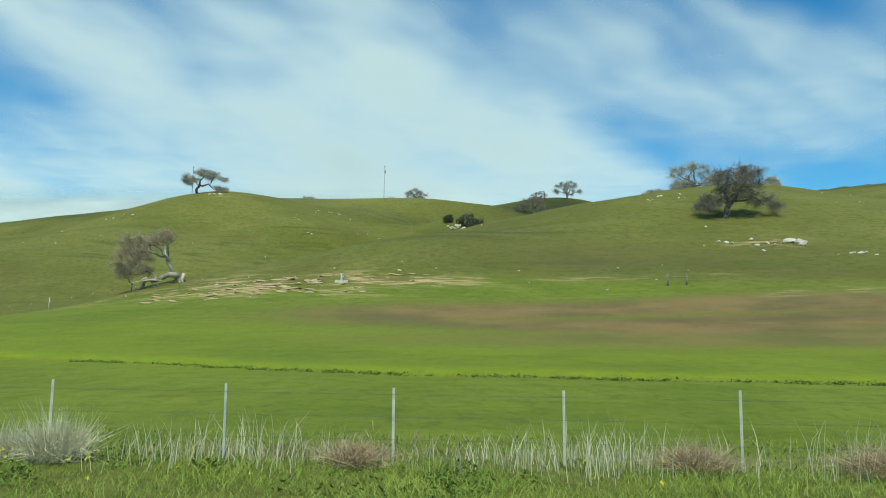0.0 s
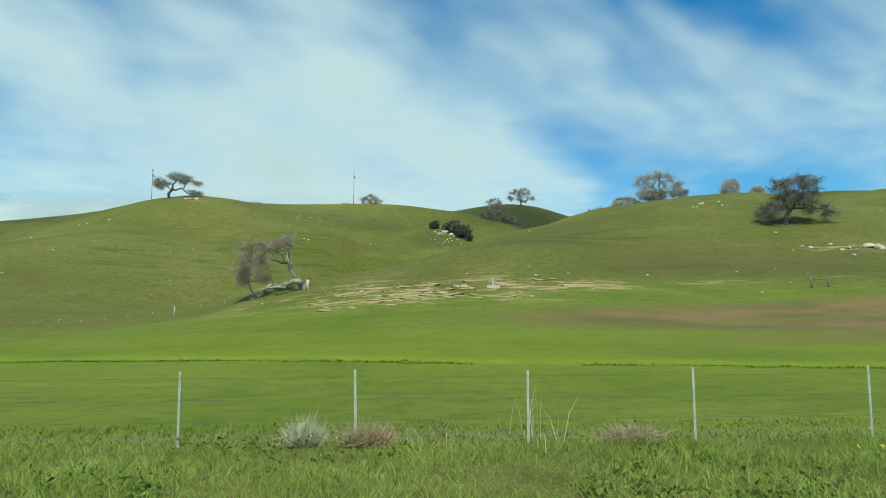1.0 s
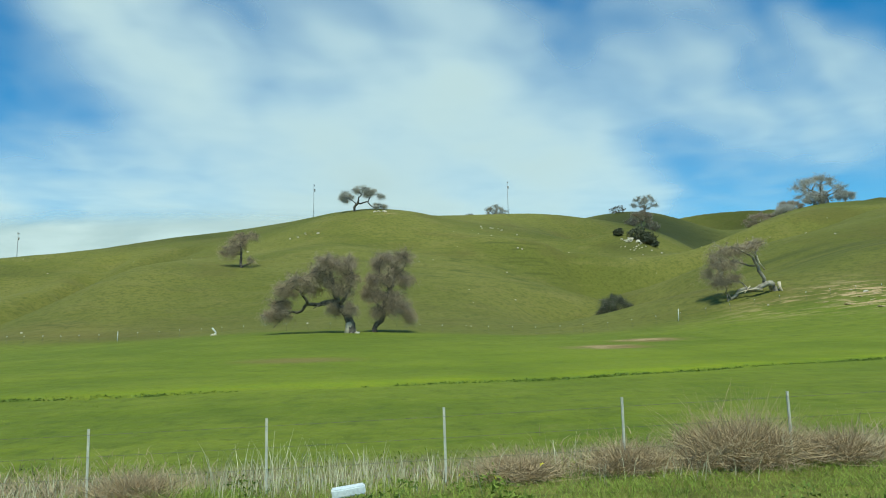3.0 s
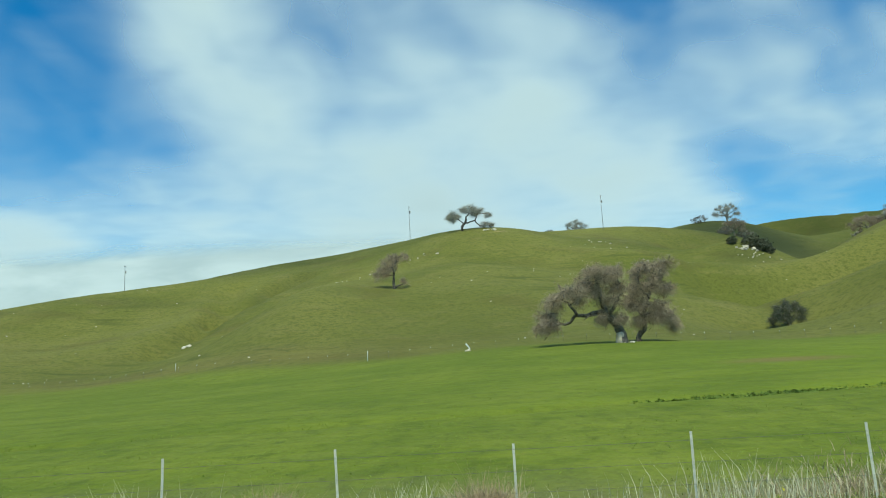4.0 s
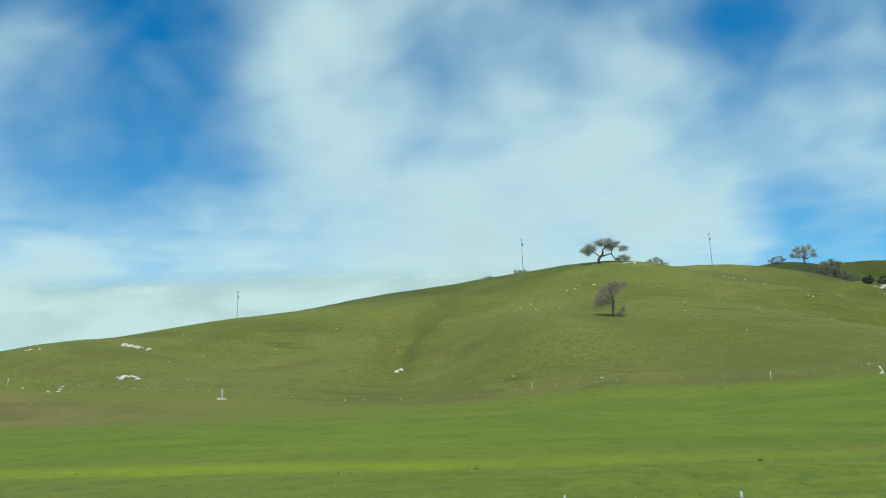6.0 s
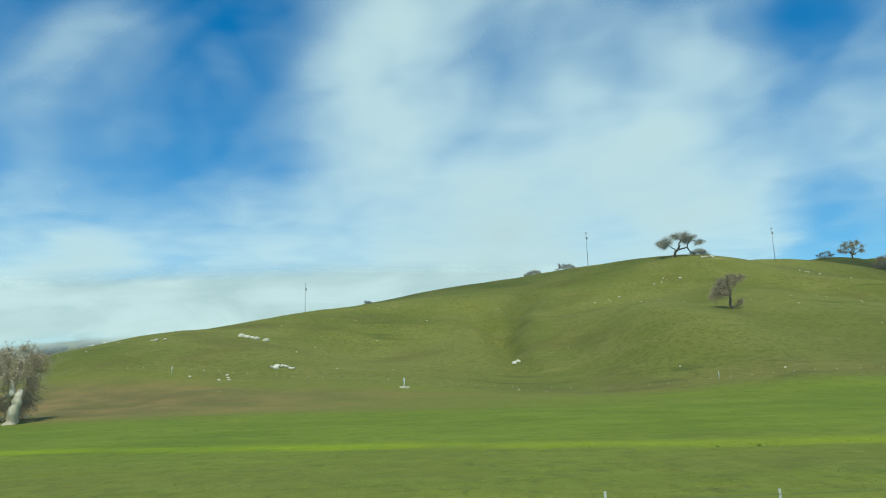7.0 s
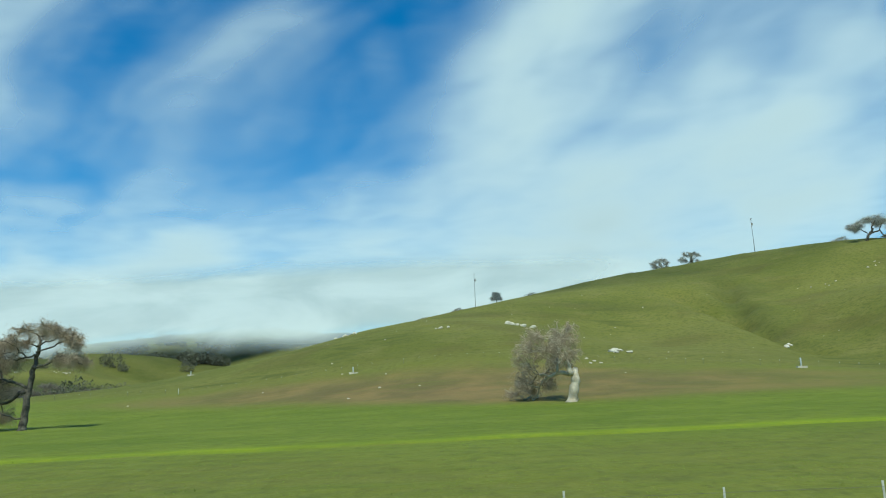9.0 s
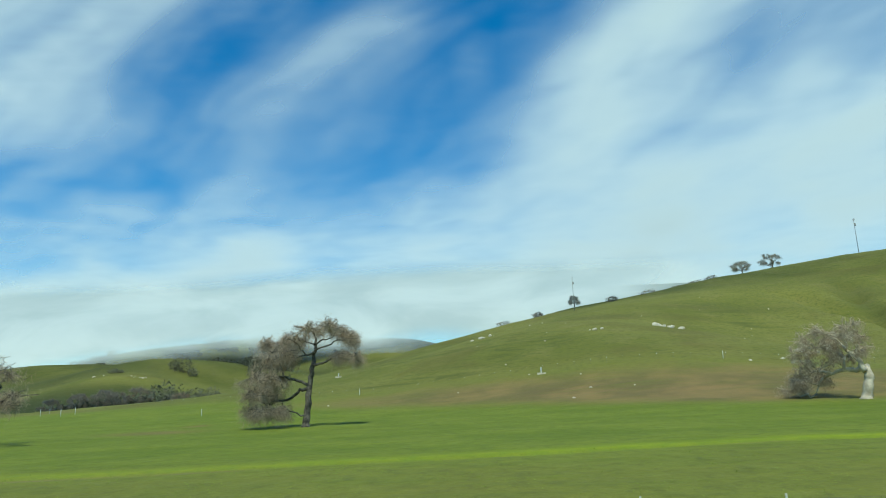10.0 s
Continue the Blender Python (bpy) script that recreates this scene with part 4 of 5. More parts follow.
for x, y, tall in ((-17.6, 88.1, 1.0), (-213.1, 123.2, 1.5), (-290.4, 140.6, 1.2), (-340, 190, 1.0)):
    standpipe(x, y, tall)


def fence_brace(x, y):
    root = tagged(new("fence_brace"), "weathered wooden fence brace of two posts and rail", "fence")
    root.location = (x, y, float(land(x, y)))
    for u in (-1.05, 1.05):
        verts, faces = [], []
        tube(verts, faces, [(u, 0, -0.6), (u + 0.02, 0, 0.6), (u, 0.02, 1.35)], [0.11, 0.1, 0.09], 8)
        mesh_object("post", verts, faces, M_WOOD, root, True)
    verts, faces = [], []
    tube(verts, faces, [(-1.05, 0, 0.95), (0, 0.02, 1.0), (1.05, 0, 0.98)], [0.06, 0.055, 0.06], 7)
    mesh_object("rail", verts, faces, M_WOOD, root, True)


fence_brace(21.2, 84.5)


def bent_pipe(x, y):
    """A length of white pipe, kinked where it was run over."""
    verts, faces = [], []
    tube(verts, faces, [(-0.1, 0, -0.15), (0.35, 0.05, 0.2), (0.55, 0.05, 0.42), (0.3, 0, 0.7), (0.02, -0.05, 1.05)], [0.11, 0.11, 0.10, 0.11, 0.11], 9)
    ob = mesh_object("bent_pipe", verts, faces, M_WHITE, None, True)
    ob.matrix_basis = pose(x, y, float(land(x, y)), 0, 0, 8)
    tagged(ob, "kinked white pipe sticking out of the field's edge", "pipe")


bent_pipe(-117.2, 101.1)


# ---- power line ----
def utility_pole(x, y, top):
    foot = float(land(x, y))
    root = tagged(new("utility_pole"), "tall thin wooden utility pole behind the ridge", "pole", "power line")
    root.location = (x, y, foot)
    high = max(9.0, top - foot)
    verts, faces = [], []
    tube(verts, faces, [(0, 0, -0.5), (0.03, 0, high * 0.5), (0, 0, high)], [0.13, 0.11, 0.09], 8)
    mesh_object("pole", verts, faces, M_POLE, root, True)
    verts, faces = [], []
    bar(verts, faces, (0.15, -1.1, high - 0.5), (0.15, 1.1, high - 0.5), 0.12, 0.12)
    bar(verts, faces, (0.1, -0.7, high - 0.55), (0.1, 0, high - 1.2), 0.05, 0.05)
    bar(verts, faces, (0.1, 0.7, high - 0.55), (0.1, 0, high - 1.2), 0.05, 0.05)
    mesh_object("crossarm", verts, faces, M_POLE, root)
    for u in (-1.0, -0.45, 0.45, 1.0):
        verts, faces = [], []
        tube(verts, faces, [(0.15, u, high - 0.45), (0.15, u, high - 0.3), (0.15, u, high - 0.15)], [0.05, 0.08, 0.04], 7)
        mesh_object("insulator", verts, faces, M_POLE, root, True)
    verts, faces = [], []
    tube(verts, faces, [(0.38, 0, high - 3.4), (0.38, 0, high - 3.3), (0.38, 0, high - 2.3), (0.38, 0, high - 2.2)], [0.2, 0.28, 0.28, 0.2], 10)
    mesh_object("transformer", verts, faces, M_POLE, root, True)


for x, y, top in ((-135.6, 324.5, 79.7), (-47.7, 329, 80.8), (-262.2, 319.3, 58.9)):
    utility_pole(x, y, top)


# ---- rocks ----
def make_rock(seed):
    rng = np.random.default_rng(seed)
    bm = bmesh.new()
    bmesh.ops.create_icosphere(bm, subdivisions=2, radius=0.5)
    lean = Vector(rng.normal(0, 1, 3))
    for v in bm.verts:
        bump = noise.noise(v.co * 2.6 + lean * 7) * 0.45 + noise.noise(v.co * 6 + lean * 3) * 0.18
        v.co *= 1 + bump
        v.co.z *= 0.6
        for cut in range(5):
            side = Vector((math.cos(cut * 2.1 + seed), math.sin(cut * 2.1 + seed), 0.4 if cut < 3 else -0.1)).normalized()
            over = v.co.dot(side) - 0.28
            if over > 0:
                v.co -= side * over * 0.92
    data = bpy.data.meshes.new("boulder")
    bm.to_mesh(data)
    bm.free()
    data.materials.append(M_ROCK)
    return data


ROCKS = [make_rock(k) for k in range(5)]
CLODS = [make_rock(k + 20) for k in range(4)]
for clod in CLODS:
    clod.name = "clod"
    clod.materials[0] = M_EARTH


def boulder(x, y, size, rng, label, group):
    ob = new("boulder", ROCKS[int(rng.integers(0, 5))])
    ob.matrix_basis = pose(x, y, float(land(x, y)) + 0.12 * size, rng.uniform(-15, 15), rng.uniform(-15, 15), rng.uniform(0, 360)) @ Matrix.Diagonal((size * rng.uniform(0.9, 1.5), size, size * rng.uniform(0.7, 1.0), 1))
    tagged(ob, label, "rock", group)


def boulders(x, y, count, spread, small, large, seed, group):
    rng = np.random.default_rng(seed)
    for _ in range(count):
        boulder(x + rng.normal(0, spread), y + rng.normal(0, spread * 0.6), rng.uniform(small, large), rng, "pale weathered boulder in short hillside grass", group)


for k, (x, y, count, spread, small, large, group) in enumerate((
    (-254.2, 190.0, 10, 1.4, 1.0, 2.3, "boulders on the spur"), (-239.2, 147.4, 7, 1.2, 0.7, 1.7, "boulders on the lower spur"), (-272.9, 178.9, 3, 1.2, 0.6, 1.2, "boulders by the ridge"),
    (-304, 207, 6, 1.8, 0.9, 2.0, "boulders by the ridge"), (-187, 187, 5, 1.1, 0.8, 1.8, "boulders in the gully"), (-149, 241, 4, 3.5, 0.5, 1.3, "slabs on the slope"),
    (-129, 247, 5, 4.0, 0.5, 1.2, "slabs on the slope"), (-57, 230, 2, 0.8, 0.7, 1.2, "rocks in the hollow"), (-40, 248, 3, 1.5, 0.6, 1.2, "rocks in the hollow"),
    (-60, 275, 9, 4.0, 0.4, 1.0, "rocks on the rib"), (-12.8, 263.0, 16, 2.2, 0.8, 1.9, "outcrop with shrubs"), (-9, 257, 18, 5.0, 0.3, 0.8, "outcrop with shrubs"), (-561, 536, 8, 4.0, 1.0, 2.6, "rocks on the far knoll"), (-596, 540, 5, 3.0, 1.0, 2.2, "rocks on the far knoll"), (43.2, 105.4, 4, 1.1, 0.8, 2.0, "pale rocks on the near hill"),
    (38, 107, 9, 3.5, 0.3, 0.8, "pale rocks on the near hill"), (35, 143, 9, 2.6, 0.35, 0.8, "rocks on the crest"), (-102, 268.5, 10, 1.9, 0.5, 1.4, "rocks under the summit oak"),
    (49, 98, 8, 2.8, 0.3, 0.9, "pale rocks on the near hill"), (-247, 136, 6, 3.0, 0.3, 0.8, "slabs by the field"), (-117.2, 101.2, 2, 0.5, 0.5, 0.9, "stones by the field"), (-98, 91, 2, 2.0, 0.4, 0.6, "stones by the field"),
    (-27, 92, 12, 9.0, 0.25, 0.6, "stones on the cut bank"), (12, 90, 8, 12.0, 0.2, 0.45, "stones on the cut bank"))):
    boulders(x, y, count, spread, small, large, 60 + k, group)
bank = np.random.default_rng(91)
for _ in range(90):
    x = bank.normal(-25, 8)
    y = 87.0 + (x + 27) * 0.08 + bank.choice([-8.0, -5.5, -3.2, -1.5, 0.0, 1.6, 3.4]) + bank.normal(0, 0.4)
    ob = new("earth_clod", CLODS[int(bank.integers(0, 4))])
    size = bank.uniform(0.35, 1.1)
    ob.matrix_basis = pose(x, y, float(land(x, y)) + 0.05 * size, bank.uniform(-10, 10), bank.uniform(-10, 10), bank.uniform(-25, 25)) @ Matrix.Diagonal((size * bank.uniform(1.4, 3.4), size * 0.8, size * 0.42, 1))
    tagged(ob, "tan broken earth slab on the eroded cut bank", "rock", "earth slabs")
loose = np.random.default_rng(90)
for _ in range(120):
    boulder(loose.uniform(-330, 95), loose.uniform(112, 262), loose.uniform(0.2, 0.55), loose, "small pale loose stone on the hillside", "loose stones")


# ---- shrubs and far woods ----
def leaf_cloud(rng, x, y, z, wide, tall, count, size):
    """Small leaf faces filling a rough dome, as an array of triangles."""
    d = rng.normal(0, 1, (count, 3))
    d /= np.linalg.norm(d, axis=1)[:, None]
    lobes = 1 + 0.28 * np.sin(d[:, 0] * 5 + x) * np.cos(d[:, 1] * 4 + y) + 0.15 * np.sin(d[:, 2] * 9 + x)
    r = rng.uniform(0.55, 1.0, count) ** 0.5 * lobes
    c = d * r[:, None] * np.array([wide / 2, wide / 2, tall * 0.55]) + np.array([x, y, z + tall * 0.45])
    a, b = rng.normal(0, size, (count, 3)), rng.normal(0, size, (count, 3))
    return np.stack([c - a, c + a, c + b * 1.4], 1)


def shrub(x, y, wide, tall, seed, label, group, mat=None, count=900):
    rng = np.random.default_rng(seed)
    root = tagged(new("shrub"), label, "shrub", group)
    root.location = (x, y, float(land(x, y)))
    verts, faces = [], []
    for _ in range(7):
        tip = (rng.uniform(-0.35, 0.35) * wide, rng.uniform(-0.35, 0.35) * wide, tall * rng.uniform(0.5, 0.85))
        way = wander(rng, (rng.uniform(-0.1, 0.1) * wide, 0, -0.1), tip, 4, 0.3)
        tube(verts, faces, way, [0.05 * tall ** 0.5 * (1 - 0.2 * k) for k in range(5)], 5)
    mesh_object("stems", verts, faces, M_BARK, root, True)
    tri = leaf_cloud(rng, 0, 0, 0, wide, tall, count, 0.10 * tall ** 0.5)
    crown = new("leaves", big_mesh("leaves", tri.reshape(-1, 3), np.arange(len(tri) * 3), 3, mat or M_SHRUB))
    crown.parent = root


DARK = "dense dark evergreen shrub among the rocks"
for k, (x, y, wide, tall) in enumerate(((-7.5, 266, 7, 4.4), (-3.8, 266, 6, 4.0), (-6, 264, 5, 3.0), (-14.5, 267, 3.6, 2.4), (-2.5, 264, 3.4, 2.4))):
    shrub(x, y, wide, tall, 120 + k, DARK, "shrubs at the outcrop", count=1400)
for k, (x, y, wide, tall) in enumerate(((-58, 431, 6, 3), (-180, 420, 9, 4), (-190, 425, 7, 3), (-205, 430, 10, 3.5), (-225, 440, 7, 3), (-165, 440, 8, 3.5), (-270, 440, 6, 3), (-290, 445, 9, 3), (30, 425, 9, 4), (66, 305, 7, 3.5), (28, 358, 8, 4), (16, 352, 7, 3.5), (55, 306, 6, 3), (80, 296, 9, 4.5))):
    shrub(x, y, wide, tall, 140 + k, "low grey-brown scrub along the ridge", "ridge scrub", M_DARK_TWIG, 700)


def far_woods():
    rng = np.random.default_rng(33)
    tris = []
    for x0, x1, y0, y1, count, low, high in ((-560, -465, 404, 418, 26, 4, 8), (-545, -490, 655, 720, 26, 6, 11), (-900, -700, 960, 1080, 40, 7, 12), (-800, -600, 1080, 1180, 26, 9, 15), (-1050, -880, 1080, 1160, 16, 7, 11), (-760, -620, 820, 860, 14, 5, 9), (-640, -530, 715, 790, 34, 6, 11)):
        cx, cy = rng.uniform(x0, x1, 9), rng.uniform(y0, y1, 9)
        for k in range(count):
            j = int(rng.integers(0, 9))
            x, y = cx[j] + rng.normal(0, (x1 - x0) * 0.06), cy[j] + rng.normal(0, (y1 - y0) * 0.06)
            size = rng.uniform(low, high)
            tris.append(leaf_cloud(rng, x, y, float(land(x, y)) - 0.5, size * 1.3, size, 230, size * 0.065))
    tri = np.concatenate(tris)
    data = big_mesh("far_woods", tri.reshape(-1, 3), np.arange(len(tri) * 3), 3, M_FAR_LEAF)
    tagged(new("far_woods", data), "dark scattered oak woods on distant valley slopes", "woods", kind="stuff")


far_woods()
for k, (x, y, wide, tall) in enumerate(((-499, 408, 18, 14), (-516, 402, 17, 13), (-530, 400, 16, 12), (-543, 396, 14, 10), (-508, 398, 15, 11), (-472, 400, 11, 8))):
    plain_oak(x, y, wide, tall, 70 + k, "bare grey oak in the thicket below the knoll", "valley oaks", dense=0.7, twig=M_TWIG)


for k, (x, y, wide, tall) in enumerate(((-563, 619, 18, 12), (-572, 622, 11, 9), (-553, 614, 9, 6), (-592, 556, 9, 3.5), (-585, 552, 6, 2.5), (-520, 412, 14, 7), (-497, 410, 12, 8), (-735, 1135, 26, 17), (-765, 1128, 16, 11), (-508, 640, 12, 8), (-478, 402, 18, 11), (-464, 398, 16, 8), (-488, 414, 18, 14), (-452, 392, 14, 7))):
    shrub(x, y, wide, tall, 170 + k, "rounded dark evergreen oak on the far knoll", "far knoll oaks", M_FAR_LEAF, count=700)


# ---- roadside ----
M_GRASS = surface("verge_grass", (0.140, 0.198, 0.015), (0.308, 0.362, 0.055), 0.6, 0.75, bump=0.0, fine=5.0, island=0.3)
M_CROP = surface("field_grass", (0.160, 0.205, 0.014), (0.215, 0.255, 0.025), 0.3, 0.75, bump=0.0, fine=4.0, island=0.35)
M_WEED = surface("rank_weeds", (0.080, 0.125, 0.014), (0.185, 0.230, 0.026), 0.8, 0.8, bump=0.0, fine=5.0, island=0.3)
M_STRAW = surface("dry_straw", (0.50, 0.43, 0.26), (0.63, 0.56, 0.37), 1.5, 0.85, bump=0.0, fine=9.0, island=0.3)
M_DEAD = surface("dead_grass", (0.34, 0.245, 0.140), (0.46, 0.355, 0.22), 0.9, 0.9, bump=0.0, fine=8.0, island=0.3)
M_BRUSH = surface("dead_brush", (0.36, 0.25, 0.135), (0.48, 0.355, 0.21), 1.5, 0.9, bump=0.0, fine=9.0, island=0.3)
M_FLOWER = surface("yellow_petal", (0.75, 0.62, 0.04), (0.80, 0.68, 0.06), 5.0, 0.7, bump=0.0)
M_PLASTIC = surface("white_litter", (0.82, 0.83, 0.83), (0.70, 0.73, 0.75), 6.0, 0.4, bump=0.1)


def blades(rng, x, y, tall, wide, lean):
    """Bent grass blades of three faces, as an array of triangles."""
    n = len(x)
    foot = np.stack([x, y, land(x, y) - 0.02], -1)
    turn = rng.uniform(0, 2 * np.pi, n)
    side = np.stack([np.cos(turn), np.sin(turn), 0 * turn], -1) * (wide * rng.uniform(0.7, 1.3, n))[:, None]
    over = rng.uniform(0, 2 * np.pi, n)
    bend = np.stack([np.cos(over), np.sin(over), 0 * over], -1) * (tall * lean * rng.uniform(0.3, 1.4, n))[:, None]
    up = np.stack([0 * tall, 0 * tall, tall], -1)
    a, b = foot - side, foot + side
    mid = foot + up * 0.6 + bend * 0.35
    c, d = mid - side * 0.75, mid + side * 0.75
    tip = foot + up + bend
    return np.stack([a, b, d, a, d, c, c, d, tip], 1).reshape(-1, 3)


def patchy(x, y, size, seed):
    return 0.5 + 0.25 * (np.sin(x / size + seed) * np.sin(y / size * 1.7 + seed * 2) + np.sin(x / size * 2.3 + seed * 3 + np.sin(y / size * 2)))


def put_grass(name, points, mat, label):
    data = big_mesh(name, points, np.arange(len(points)), 3, mat)
    tagged(new(name, data), label, "grass", kind="stuff")


rng = np.random.default_rng(5)
n = 380000
x, y = rng.uniform(-148, 20, n), 5.8 + 7.0 * rng.uniform(0, 1, n) ** 0.75
tall = (0.06 + 0.19 * patchy(x, y, 1.3, 1.0) * (0.4 + patchy(x, y, 4.1, 3.0))) * rng.uniform(0.4, 1.4, n)
put_grass("verge_grass", blades(rng, x, y, tall, 0.0040, 1.25), M_GRASS, "lush green roadside grass in front of the fence")
n = 60000
x, y = rng.uniform(-112, 40, n), 12.9 + 3.2 * rng.uniform(0, 1, n) ** 1.6
put_grass("field_grass", blades(rng, x, y, rng.uniform(0.04, 0.12, n), 0.010, 1.2), M_CROP, "short green crop grass along the field's edge")
n = 110000
x, y = rng.uniform(-335, -100, n), 12.9 + 22 * rng.uniform(0, 1, n) ** 1.5
keep = patchy(x, y, 1.9, 2.5) + 0.5 * patchy(x, y, 0.8, 1.5) > rng.uniform(0.55, 1.0, n)
x, y = x[keep], y[keep]
put_grass("field_tufts", blades(rng, x, y, rng.uniform(0.03, 0.08, len(x)), 0.011, 1.2), M_CROP, "uneven tufts of short grass over the near field")
n = 26000
x, y = rng.uniform(-150, 25, n), 12.7 + rng.normal(0, 0.55, n)
keep = patchy(x, y * 0.2, 2.1, 4.0) + 0.25 * (x > -12) + 0.2 * ((x < -72) & (x > -140)) - 0.3 * ((x < -14) & (x > -56)) > rng.uniform(0.45, 1.15, n)
x, y = x[keep], y[keep]
tall = rng.uniform(0.2, 0.72, len(x)) * (0.5 + patchy(x, y, 1.7, 2.0))
put_grass("dry_grass", blades(rng, x, y, tall, 0.006, 0.4), M_STRAW, "tall bleached dry stalks along the wire fence")


def ditch_weeds():
    rng = np.random.default_rng(52)
    tris = []
    for x in np.arange(-345, 40, 0.25):
        for _ in range(4 if x > -112 else int(rng.uniform(0, 1.03))):
            y = float(ditch(x)) + rng.normal(0.1, 0.4)
            if patchy(x, 0, 3.7, 2.0) + 0.5 * patchy(x, 0, 13.0, 5.0) - 0.1 + 0.25 * (-85 < x < -28) > rng.uniform(0.35, 0.85):
                wide = rng.uniform(0.25, 0.6) if x > -110 else rng.uniform(0.1, 0.2)
                tris.append(leaf_cloud(rng, x + rng.normal(0, 0.3), y, float(land(x, y)) - 0.1, wide, wide * rng.uniform(0.06, 0.15), 24, 0.032))
    tri = np.concatenate(tris)
    data = big_mesh("ditch_weeds", tri.reshape(-1, 3), np.arange(len(tri) * 3), 3, M_WEED)
    tagged(new("ditch_weeds", data), "dark green rank weeds along the field drain", "weeds", kind="stuff")


n = 90000
x, y = rng.uniform(-150, 25, n), 12.4 + np.abs(rng.normal(0, 1.5, n))
keep = patchy(x, y * 0.5, 5.0, 7.0) + 0.4 * ((x < -52) & (x > -112)) + 0.15 * (x > 2) > rng.uniform(0.55, 1.1, n)
x, y = x[keep], y[keep]
put_grass("dead_grass", blades(rng, x, y, rng.uniform(0.08, 0.34, len(x)), 0.008, 0.9), M_DEAD, "low dead brown grass behind the wire fence")


def verge_weeds():
    rng = np.random.default_rng(57)
    tris = []
    for _ in range(2600):
        x, y = rng.uniform(-146, 18), rng.uniform(6.5, 12.6)
        if patchy(x, y, 2.3, 9.0) > rng.uniform(0.5, 0.85):
            wide = rng.uniform(0.15, 0.6)
            tris.append(leaf_cloud(rng, x, y, float(land(x, y)) - 0.03, wide, wide * rng.uniform(0.4, 0.8), 70, 0.02))
    tri = np.concatenate(tris)
    data = big_mesh("verge_weeds", tri.reshape(-1, 3), np.arange(len(tri) * 3), 3, M_WEED)
    tagged(new("verge_weeds", data), "dark green broadleaf weeds tufted through the verge", "weeds", kind="stuff")


def dry_brush(x, y, wide, tall, seed, mat=None, label="tangled dead brown brush against the wire fence"):
    rng = np.random.default_rng(seed)
    n = int(1600 + 2200 * wide * tall)
    foot = np.stack([rng.normal(0, 0.12 * wide, n), rng.normal(0, 0.1 * wide, n), np.zeros(n)], -1)
    way = rng.normal(0, 1, (n, 3))
    way[:, 2] = np.abs(way[:, 2]) + 0.6
    way /= np.linalg.norm(way, axis=1)[:, None]
    start = foot + way * rng.uniform(0, 0.5, (n, 1)) * np.array([wide / 2, wide / 2, tall])
    tip = start + (way * 0.7 + rng.normal(0, 0.5, (n, 3))) * rng.uniform(0.2, 0.55, (n, 1)) * np.array([wide / 2, wide / 2, tall])
    side = np.cross(tip - start, rng.normal(0, 1, (n, 3)))
    side *= 0.0045 / (np.linalg.norm(side, axis=1)[:, None] + 1e-6)
    tri = np.stack([start - side, start + side, tip], 1)
    ob = new("dry_brush", big_mesh("dry_brush", tri.reshape(-1, 3), np.arange(n * 3), 3, mat or M_BRUSH))
    ob.location = (x, y, float(land(x, y)))
    tagged(ob, label, "shrub", "dead brush")


for k, (x, y, wide, tall) in enumerate(((-83.6, 12.6, 2.9, 1.15), (-82.0, 12.4, 2.0, 0.75), (-85.6, 12.5, 1.8, 0.7), (-87.4, 12.6, 2.0, 0.6), (-93.6, 12.3, 1.8, 0.7), (-73.2, 12.7, 2.2, 0.75), (-75.0, 12.6, 1.6, 0.6), (-78.2, 12.6, 1.5, 0.7), (-97.0, 12.2, 1.6, 0.6), (-99.5, 12.4, 1.8, 0.65), (-58.0, 12.7, 1.6, 0.55),
                                        (-2.0, 12.4, 1.4, 0.5), (3.2, 12.6, 1.6, 0.55), (6.0, 12.5, 1.8, 0.6), (-30.0, 12.5, 1.2, 0.45), (-25.6, 12.5, 1.4, 0.4), (-127, 12.5, 1.8, 0.7), (-122.0, 12.4, 1.6, 0.8), (-118.5, 12.3, 1.7, 0.8), (-130.5, 12.6, 1.4, 0.6))):
    dry_brush(x, y, wide, tall, 200 + k)


PALE_TUFT = "pale feathery dry grass tuft by the fence"
dry_brush(-6.8, 12.3, 1.5, 0.85, 240, M_STRAW, PALE_TUFT)
dry_brush(-7.6, 12.5, 1.0, 0.6, 241, M_STRAW, PALE_TUFT)
dry_brush(-31.0, 12.6, 0.9, 0.55, 242, M_STRAW, PALE_TUFT)


def make_flowers():
    rng = np.random.default_rng(44)
    n = 500
    x, y = rng.uniform(-140, 15, n), rng.uniform(8.8, 12.6, n)
    keep = patchy(x, y, 3.0, 6.0) > 0.62
    x, y = x[keep], y[keep]
    tris = [leaf_cloud(rng, a, b, float(land(a, b)) + rng.uniform(0.2, 0.38), 0.03, 0.02, 5, 0.014) for a, b in zip(x, y)]
    tri = np.concatenate(tris)
    data = big_mesh("yellow_flowers", tri.reshape(-1, 3), np.arange(len(tri) * 3), 3, M_FLOWER)
    tagged(new("yellow_flowers", data), "small yellow wildflowers dotted through the verge", "flowers", kind="stuff")


make_flowers()
ditch_weeds()
verge_weeds()


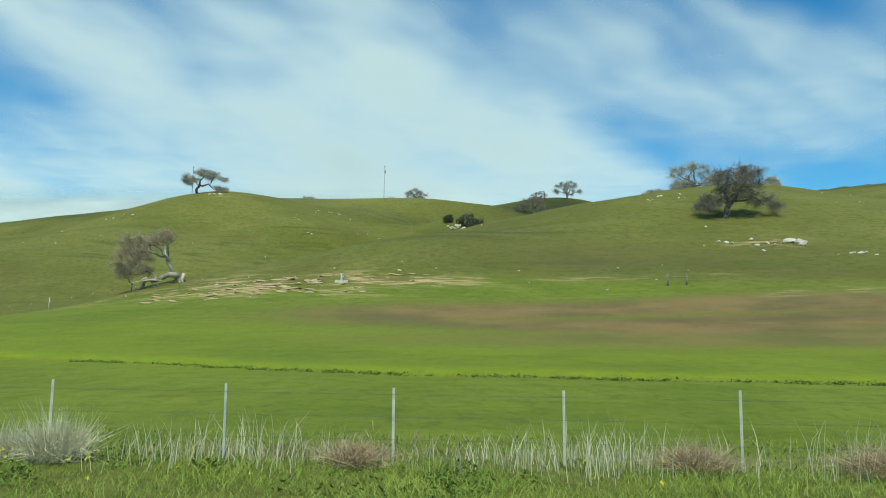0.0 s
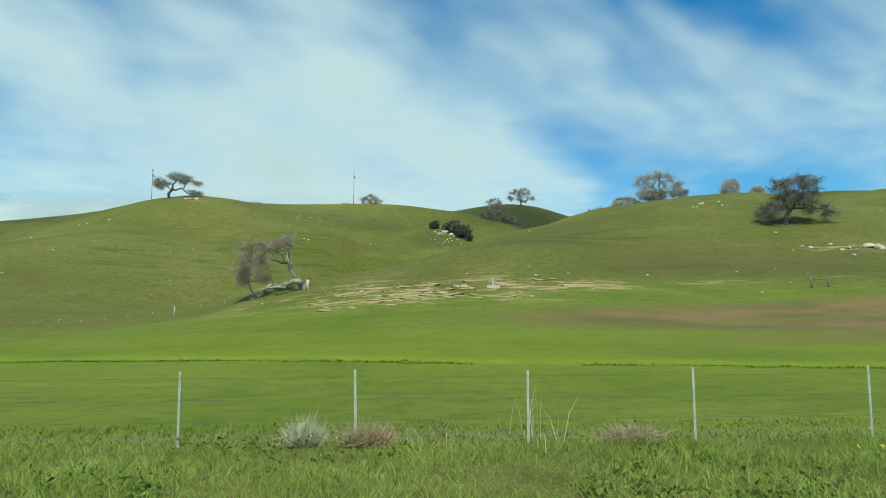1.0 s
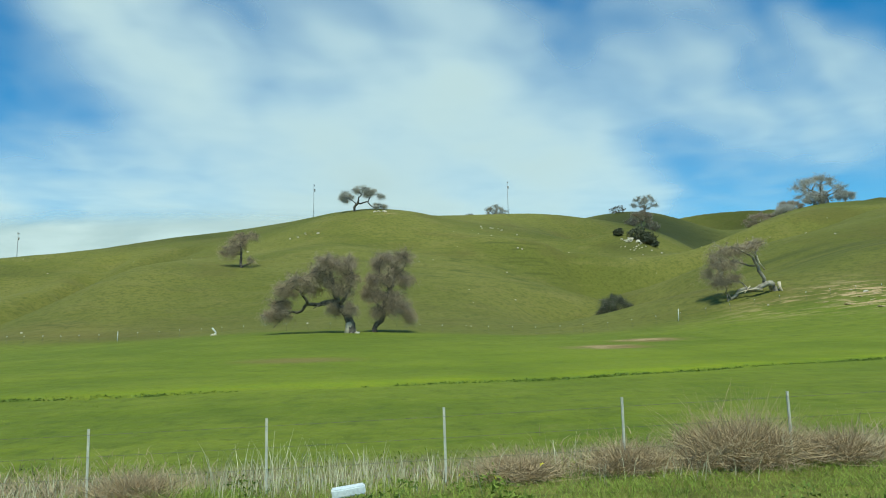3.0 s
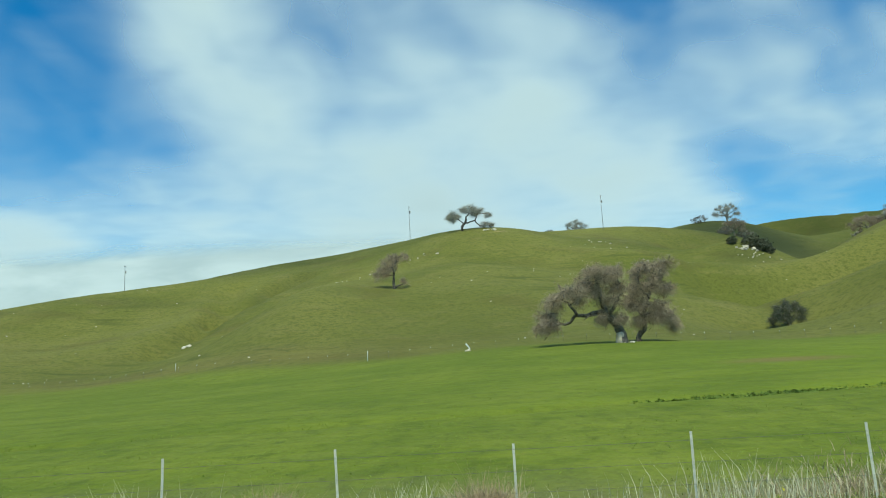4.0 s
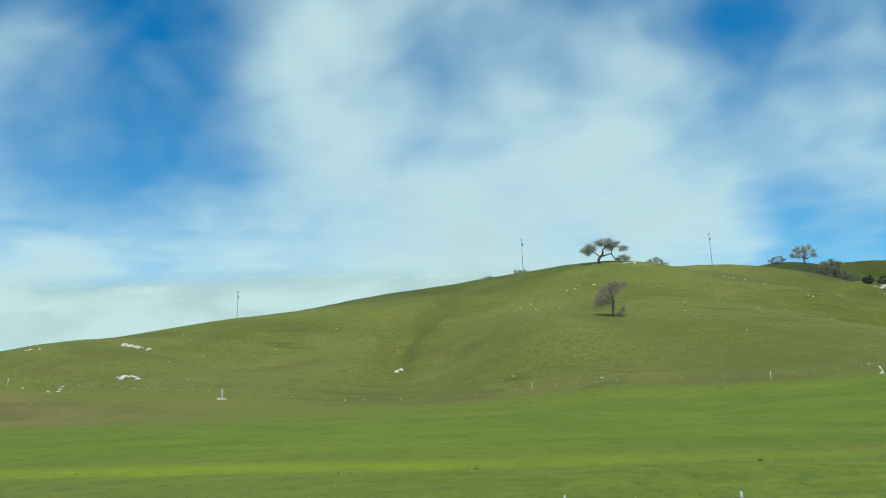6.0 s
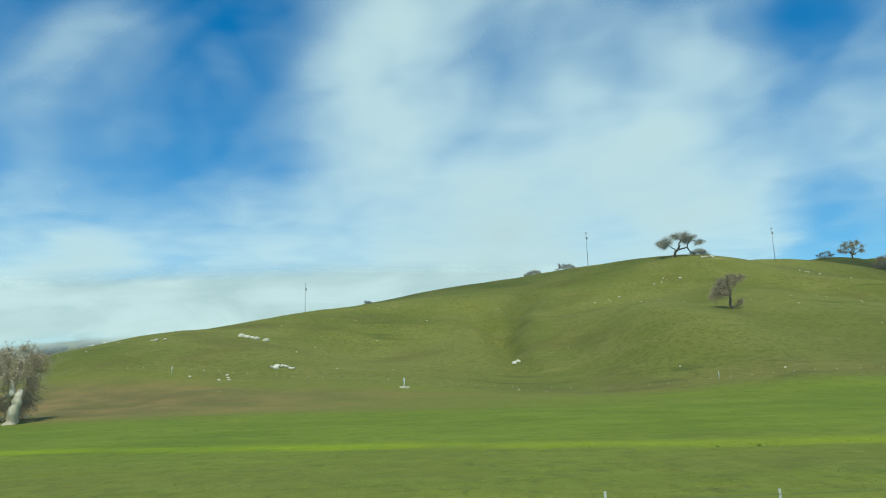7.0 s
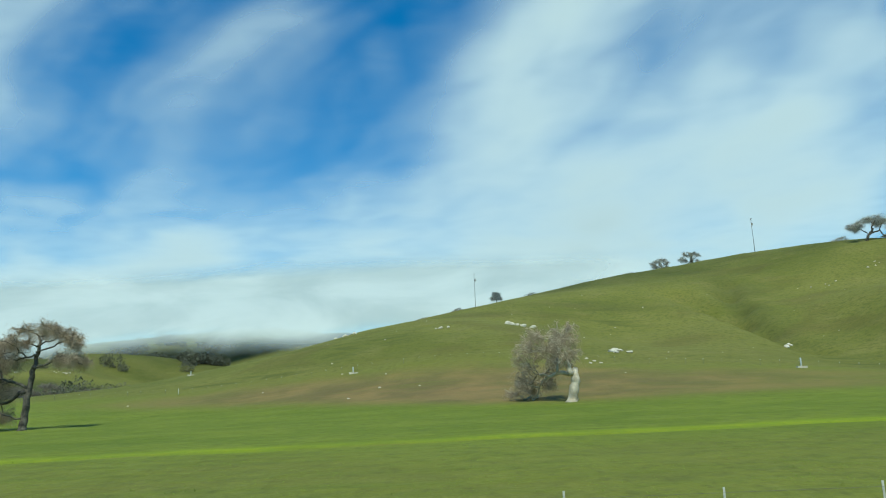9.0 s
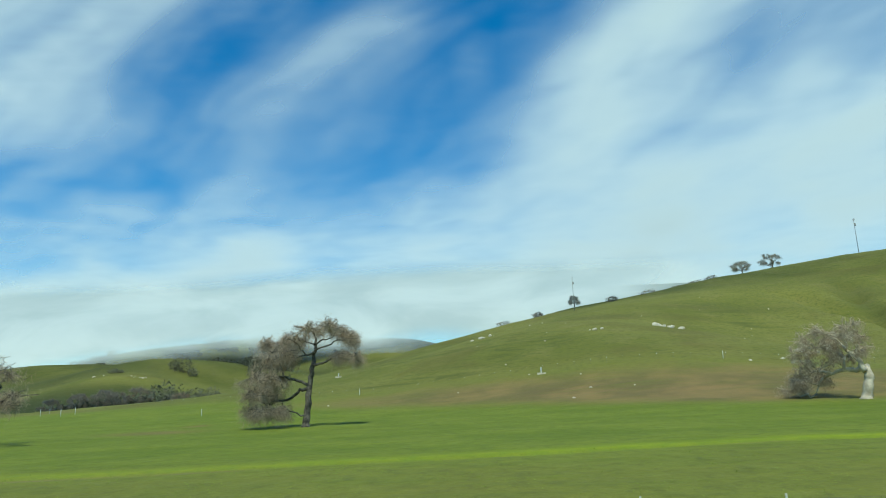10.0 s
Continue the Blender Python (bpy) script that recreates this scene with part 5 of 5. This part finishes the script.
def notice_sign(x, y, z):
    root = tagged(new("notice_sign"), "white metal notice sign wired to the roadside fence", "sign")
    root.location = (x, y, z)
    bm = bmesh.new()
    bmesh.ops.create_cube(bm, size=1.0, matrix=Matrix.Diagonal((0.62, 0.006, 0.48, 1)))
    bmesh.ops.bevel(bm, geom=[e for e in bm.edges if abs(e.verts[0].co.y - e.verts[1].co.y) > 0.003], offset=0.03, segments=3, affect="EDGES")
    data = bpy.data.meshes.new("board")
    bm.to_mesh(data)
    bm.free()
    data.materials.append(M_SIGN)
    board = new("board", data)
    board.parent = root
    curve = bpy.data.curves.new("lettering", "FONT")
    curve.body, curve.size, curve.extrude = "NO", 0.16, 0.001
    curve.materials.append(M_INK)
    text = new("lettering", curve)
    text.parent = root
    text.matrix_basis = pose(-0.25, -0.006, -0.13, 90, 0, 0)
    for k, wide in enumerate((0.24, 0.27, 0.22)):
        verts, faces = [], []
        bar(verts, faces, (0.0, -0.005, -0.05 - 0.045 * k), (wide, -0.005, -0.05 - 0.045 * k), 0.016, 0.002)
        mesh_object("text_line", verts, faces, M_GREY_INK, root)


notice_sign(-66.4, FENCE_Y - 0.05, 1.27)


def broken_brace():
    """Collapsed pipe brace of a lost corner post."""
    ways = (((-60.15, 1.80), (-60.85, 0.70)), ((-60.40, 1.37), (-59.82, 0.75)), ((-59.75, 1.05), (-58.80, 0.73)))
    root = tagged(new("pipe_brace"), "collapsed galvanised pipe brace leaning in the fence", "fence")
    for (ax, az), (bx, bz) in ways:
        verts, faces = [], []
        tube(verts, faces, [(ax, FENCE_Y + 0.03, az), (bx, FENCE_Y - 0.1, bz - 0.1)], [0.03, 0.03], 8)
        mesh_object("pipe", verts, faces, M_STEEL, root, True)


broken_brace()


def litter(x, y, wide, deep, tall, seed, label):
    rng = np.random.default_rng(seed)
    bm = bmesh.new()
    bmesh.ops.create_icosphere(bm, subdivisions=2, radius=0.5)
    for v in bm.verts:
        v.co *= 1 + 0.5 * noise.noise(v.co * 3 + Vector((seed, 0, 0)))
    data = bpy.data.meshes.new("litter")
    bm.to_mesh(data)
    bm.free()
    data.materials.append(M_PLASTIC)
    ob = new("litter", data)
    ob.matrix_basis = pose(x, y, float(land(x, y)) + tall * 0.3 + 0.08, 0, rng.uniform(-12, 12), rng.uniform(-40, 40)) @ Matrix.Diagonal((wide, deep, tall, 1))
    tagged(ob, label, "litter", "roadside litter")


for k, (x, y, wide, tall) in enumerate(((-56.2, 12.0, 0.22, 0.15), (-74.6, 11.8, 0.28, 0.16), (-73.4, 11.8, 0.3, 0.12), (-12.3, 11.9, 0.18, 0.12), (-44.0, 10.6, 0.25, 0.12), (-79.9, 11.9, 0.25, 0.14))):
    litter(x, y, wide, wide * 0.7, tall, 300 + k, "crumpled white plastic litter in the verge grass")


def foam_block(x, y):
    bm = bmesh.new()
    bmesh.ops.create_cube(bm, size=1.0, matrix=Matrix.Diagonal((0.5, 0.2, 0.13, 1)))
    bmesh.ops.bevel(bm, geom=bm.edges[:], offset=0.02, segments=2, affect="EDGES")
    data = bpy.data.meshes.new("foam_block")
    bm.to_mesh(data)
    bm.free()
    data.materials.append(M_PLASTIC)
    ob = new("foam_block", data)
    ob.matrix_basis = pose(x, y, float(land(x, y)) + 0.2, 4, -7, 8)
    tagged(ob, "white foam block lying in the verge grass", "litter")


foam_block(-90.1, 11.3)
verts, faces = [], []
tube(verts, faces, [(0, 0, -0.1), (0.01, 0, 0.25), (0.03, 0, 0.5)], [0.05, 0.05, 0.05], 10)
stub = mesh_object("marker_tube", verts, faces, M_WHITE, None, True)
stub.matrix_basis = pose(-76.9, 12.3, float(land(-76.9, 12.3)) + 0.1, 0, -8, 0)
tagged(stub, "short leaning white plastic marker tube by the fence", "post")
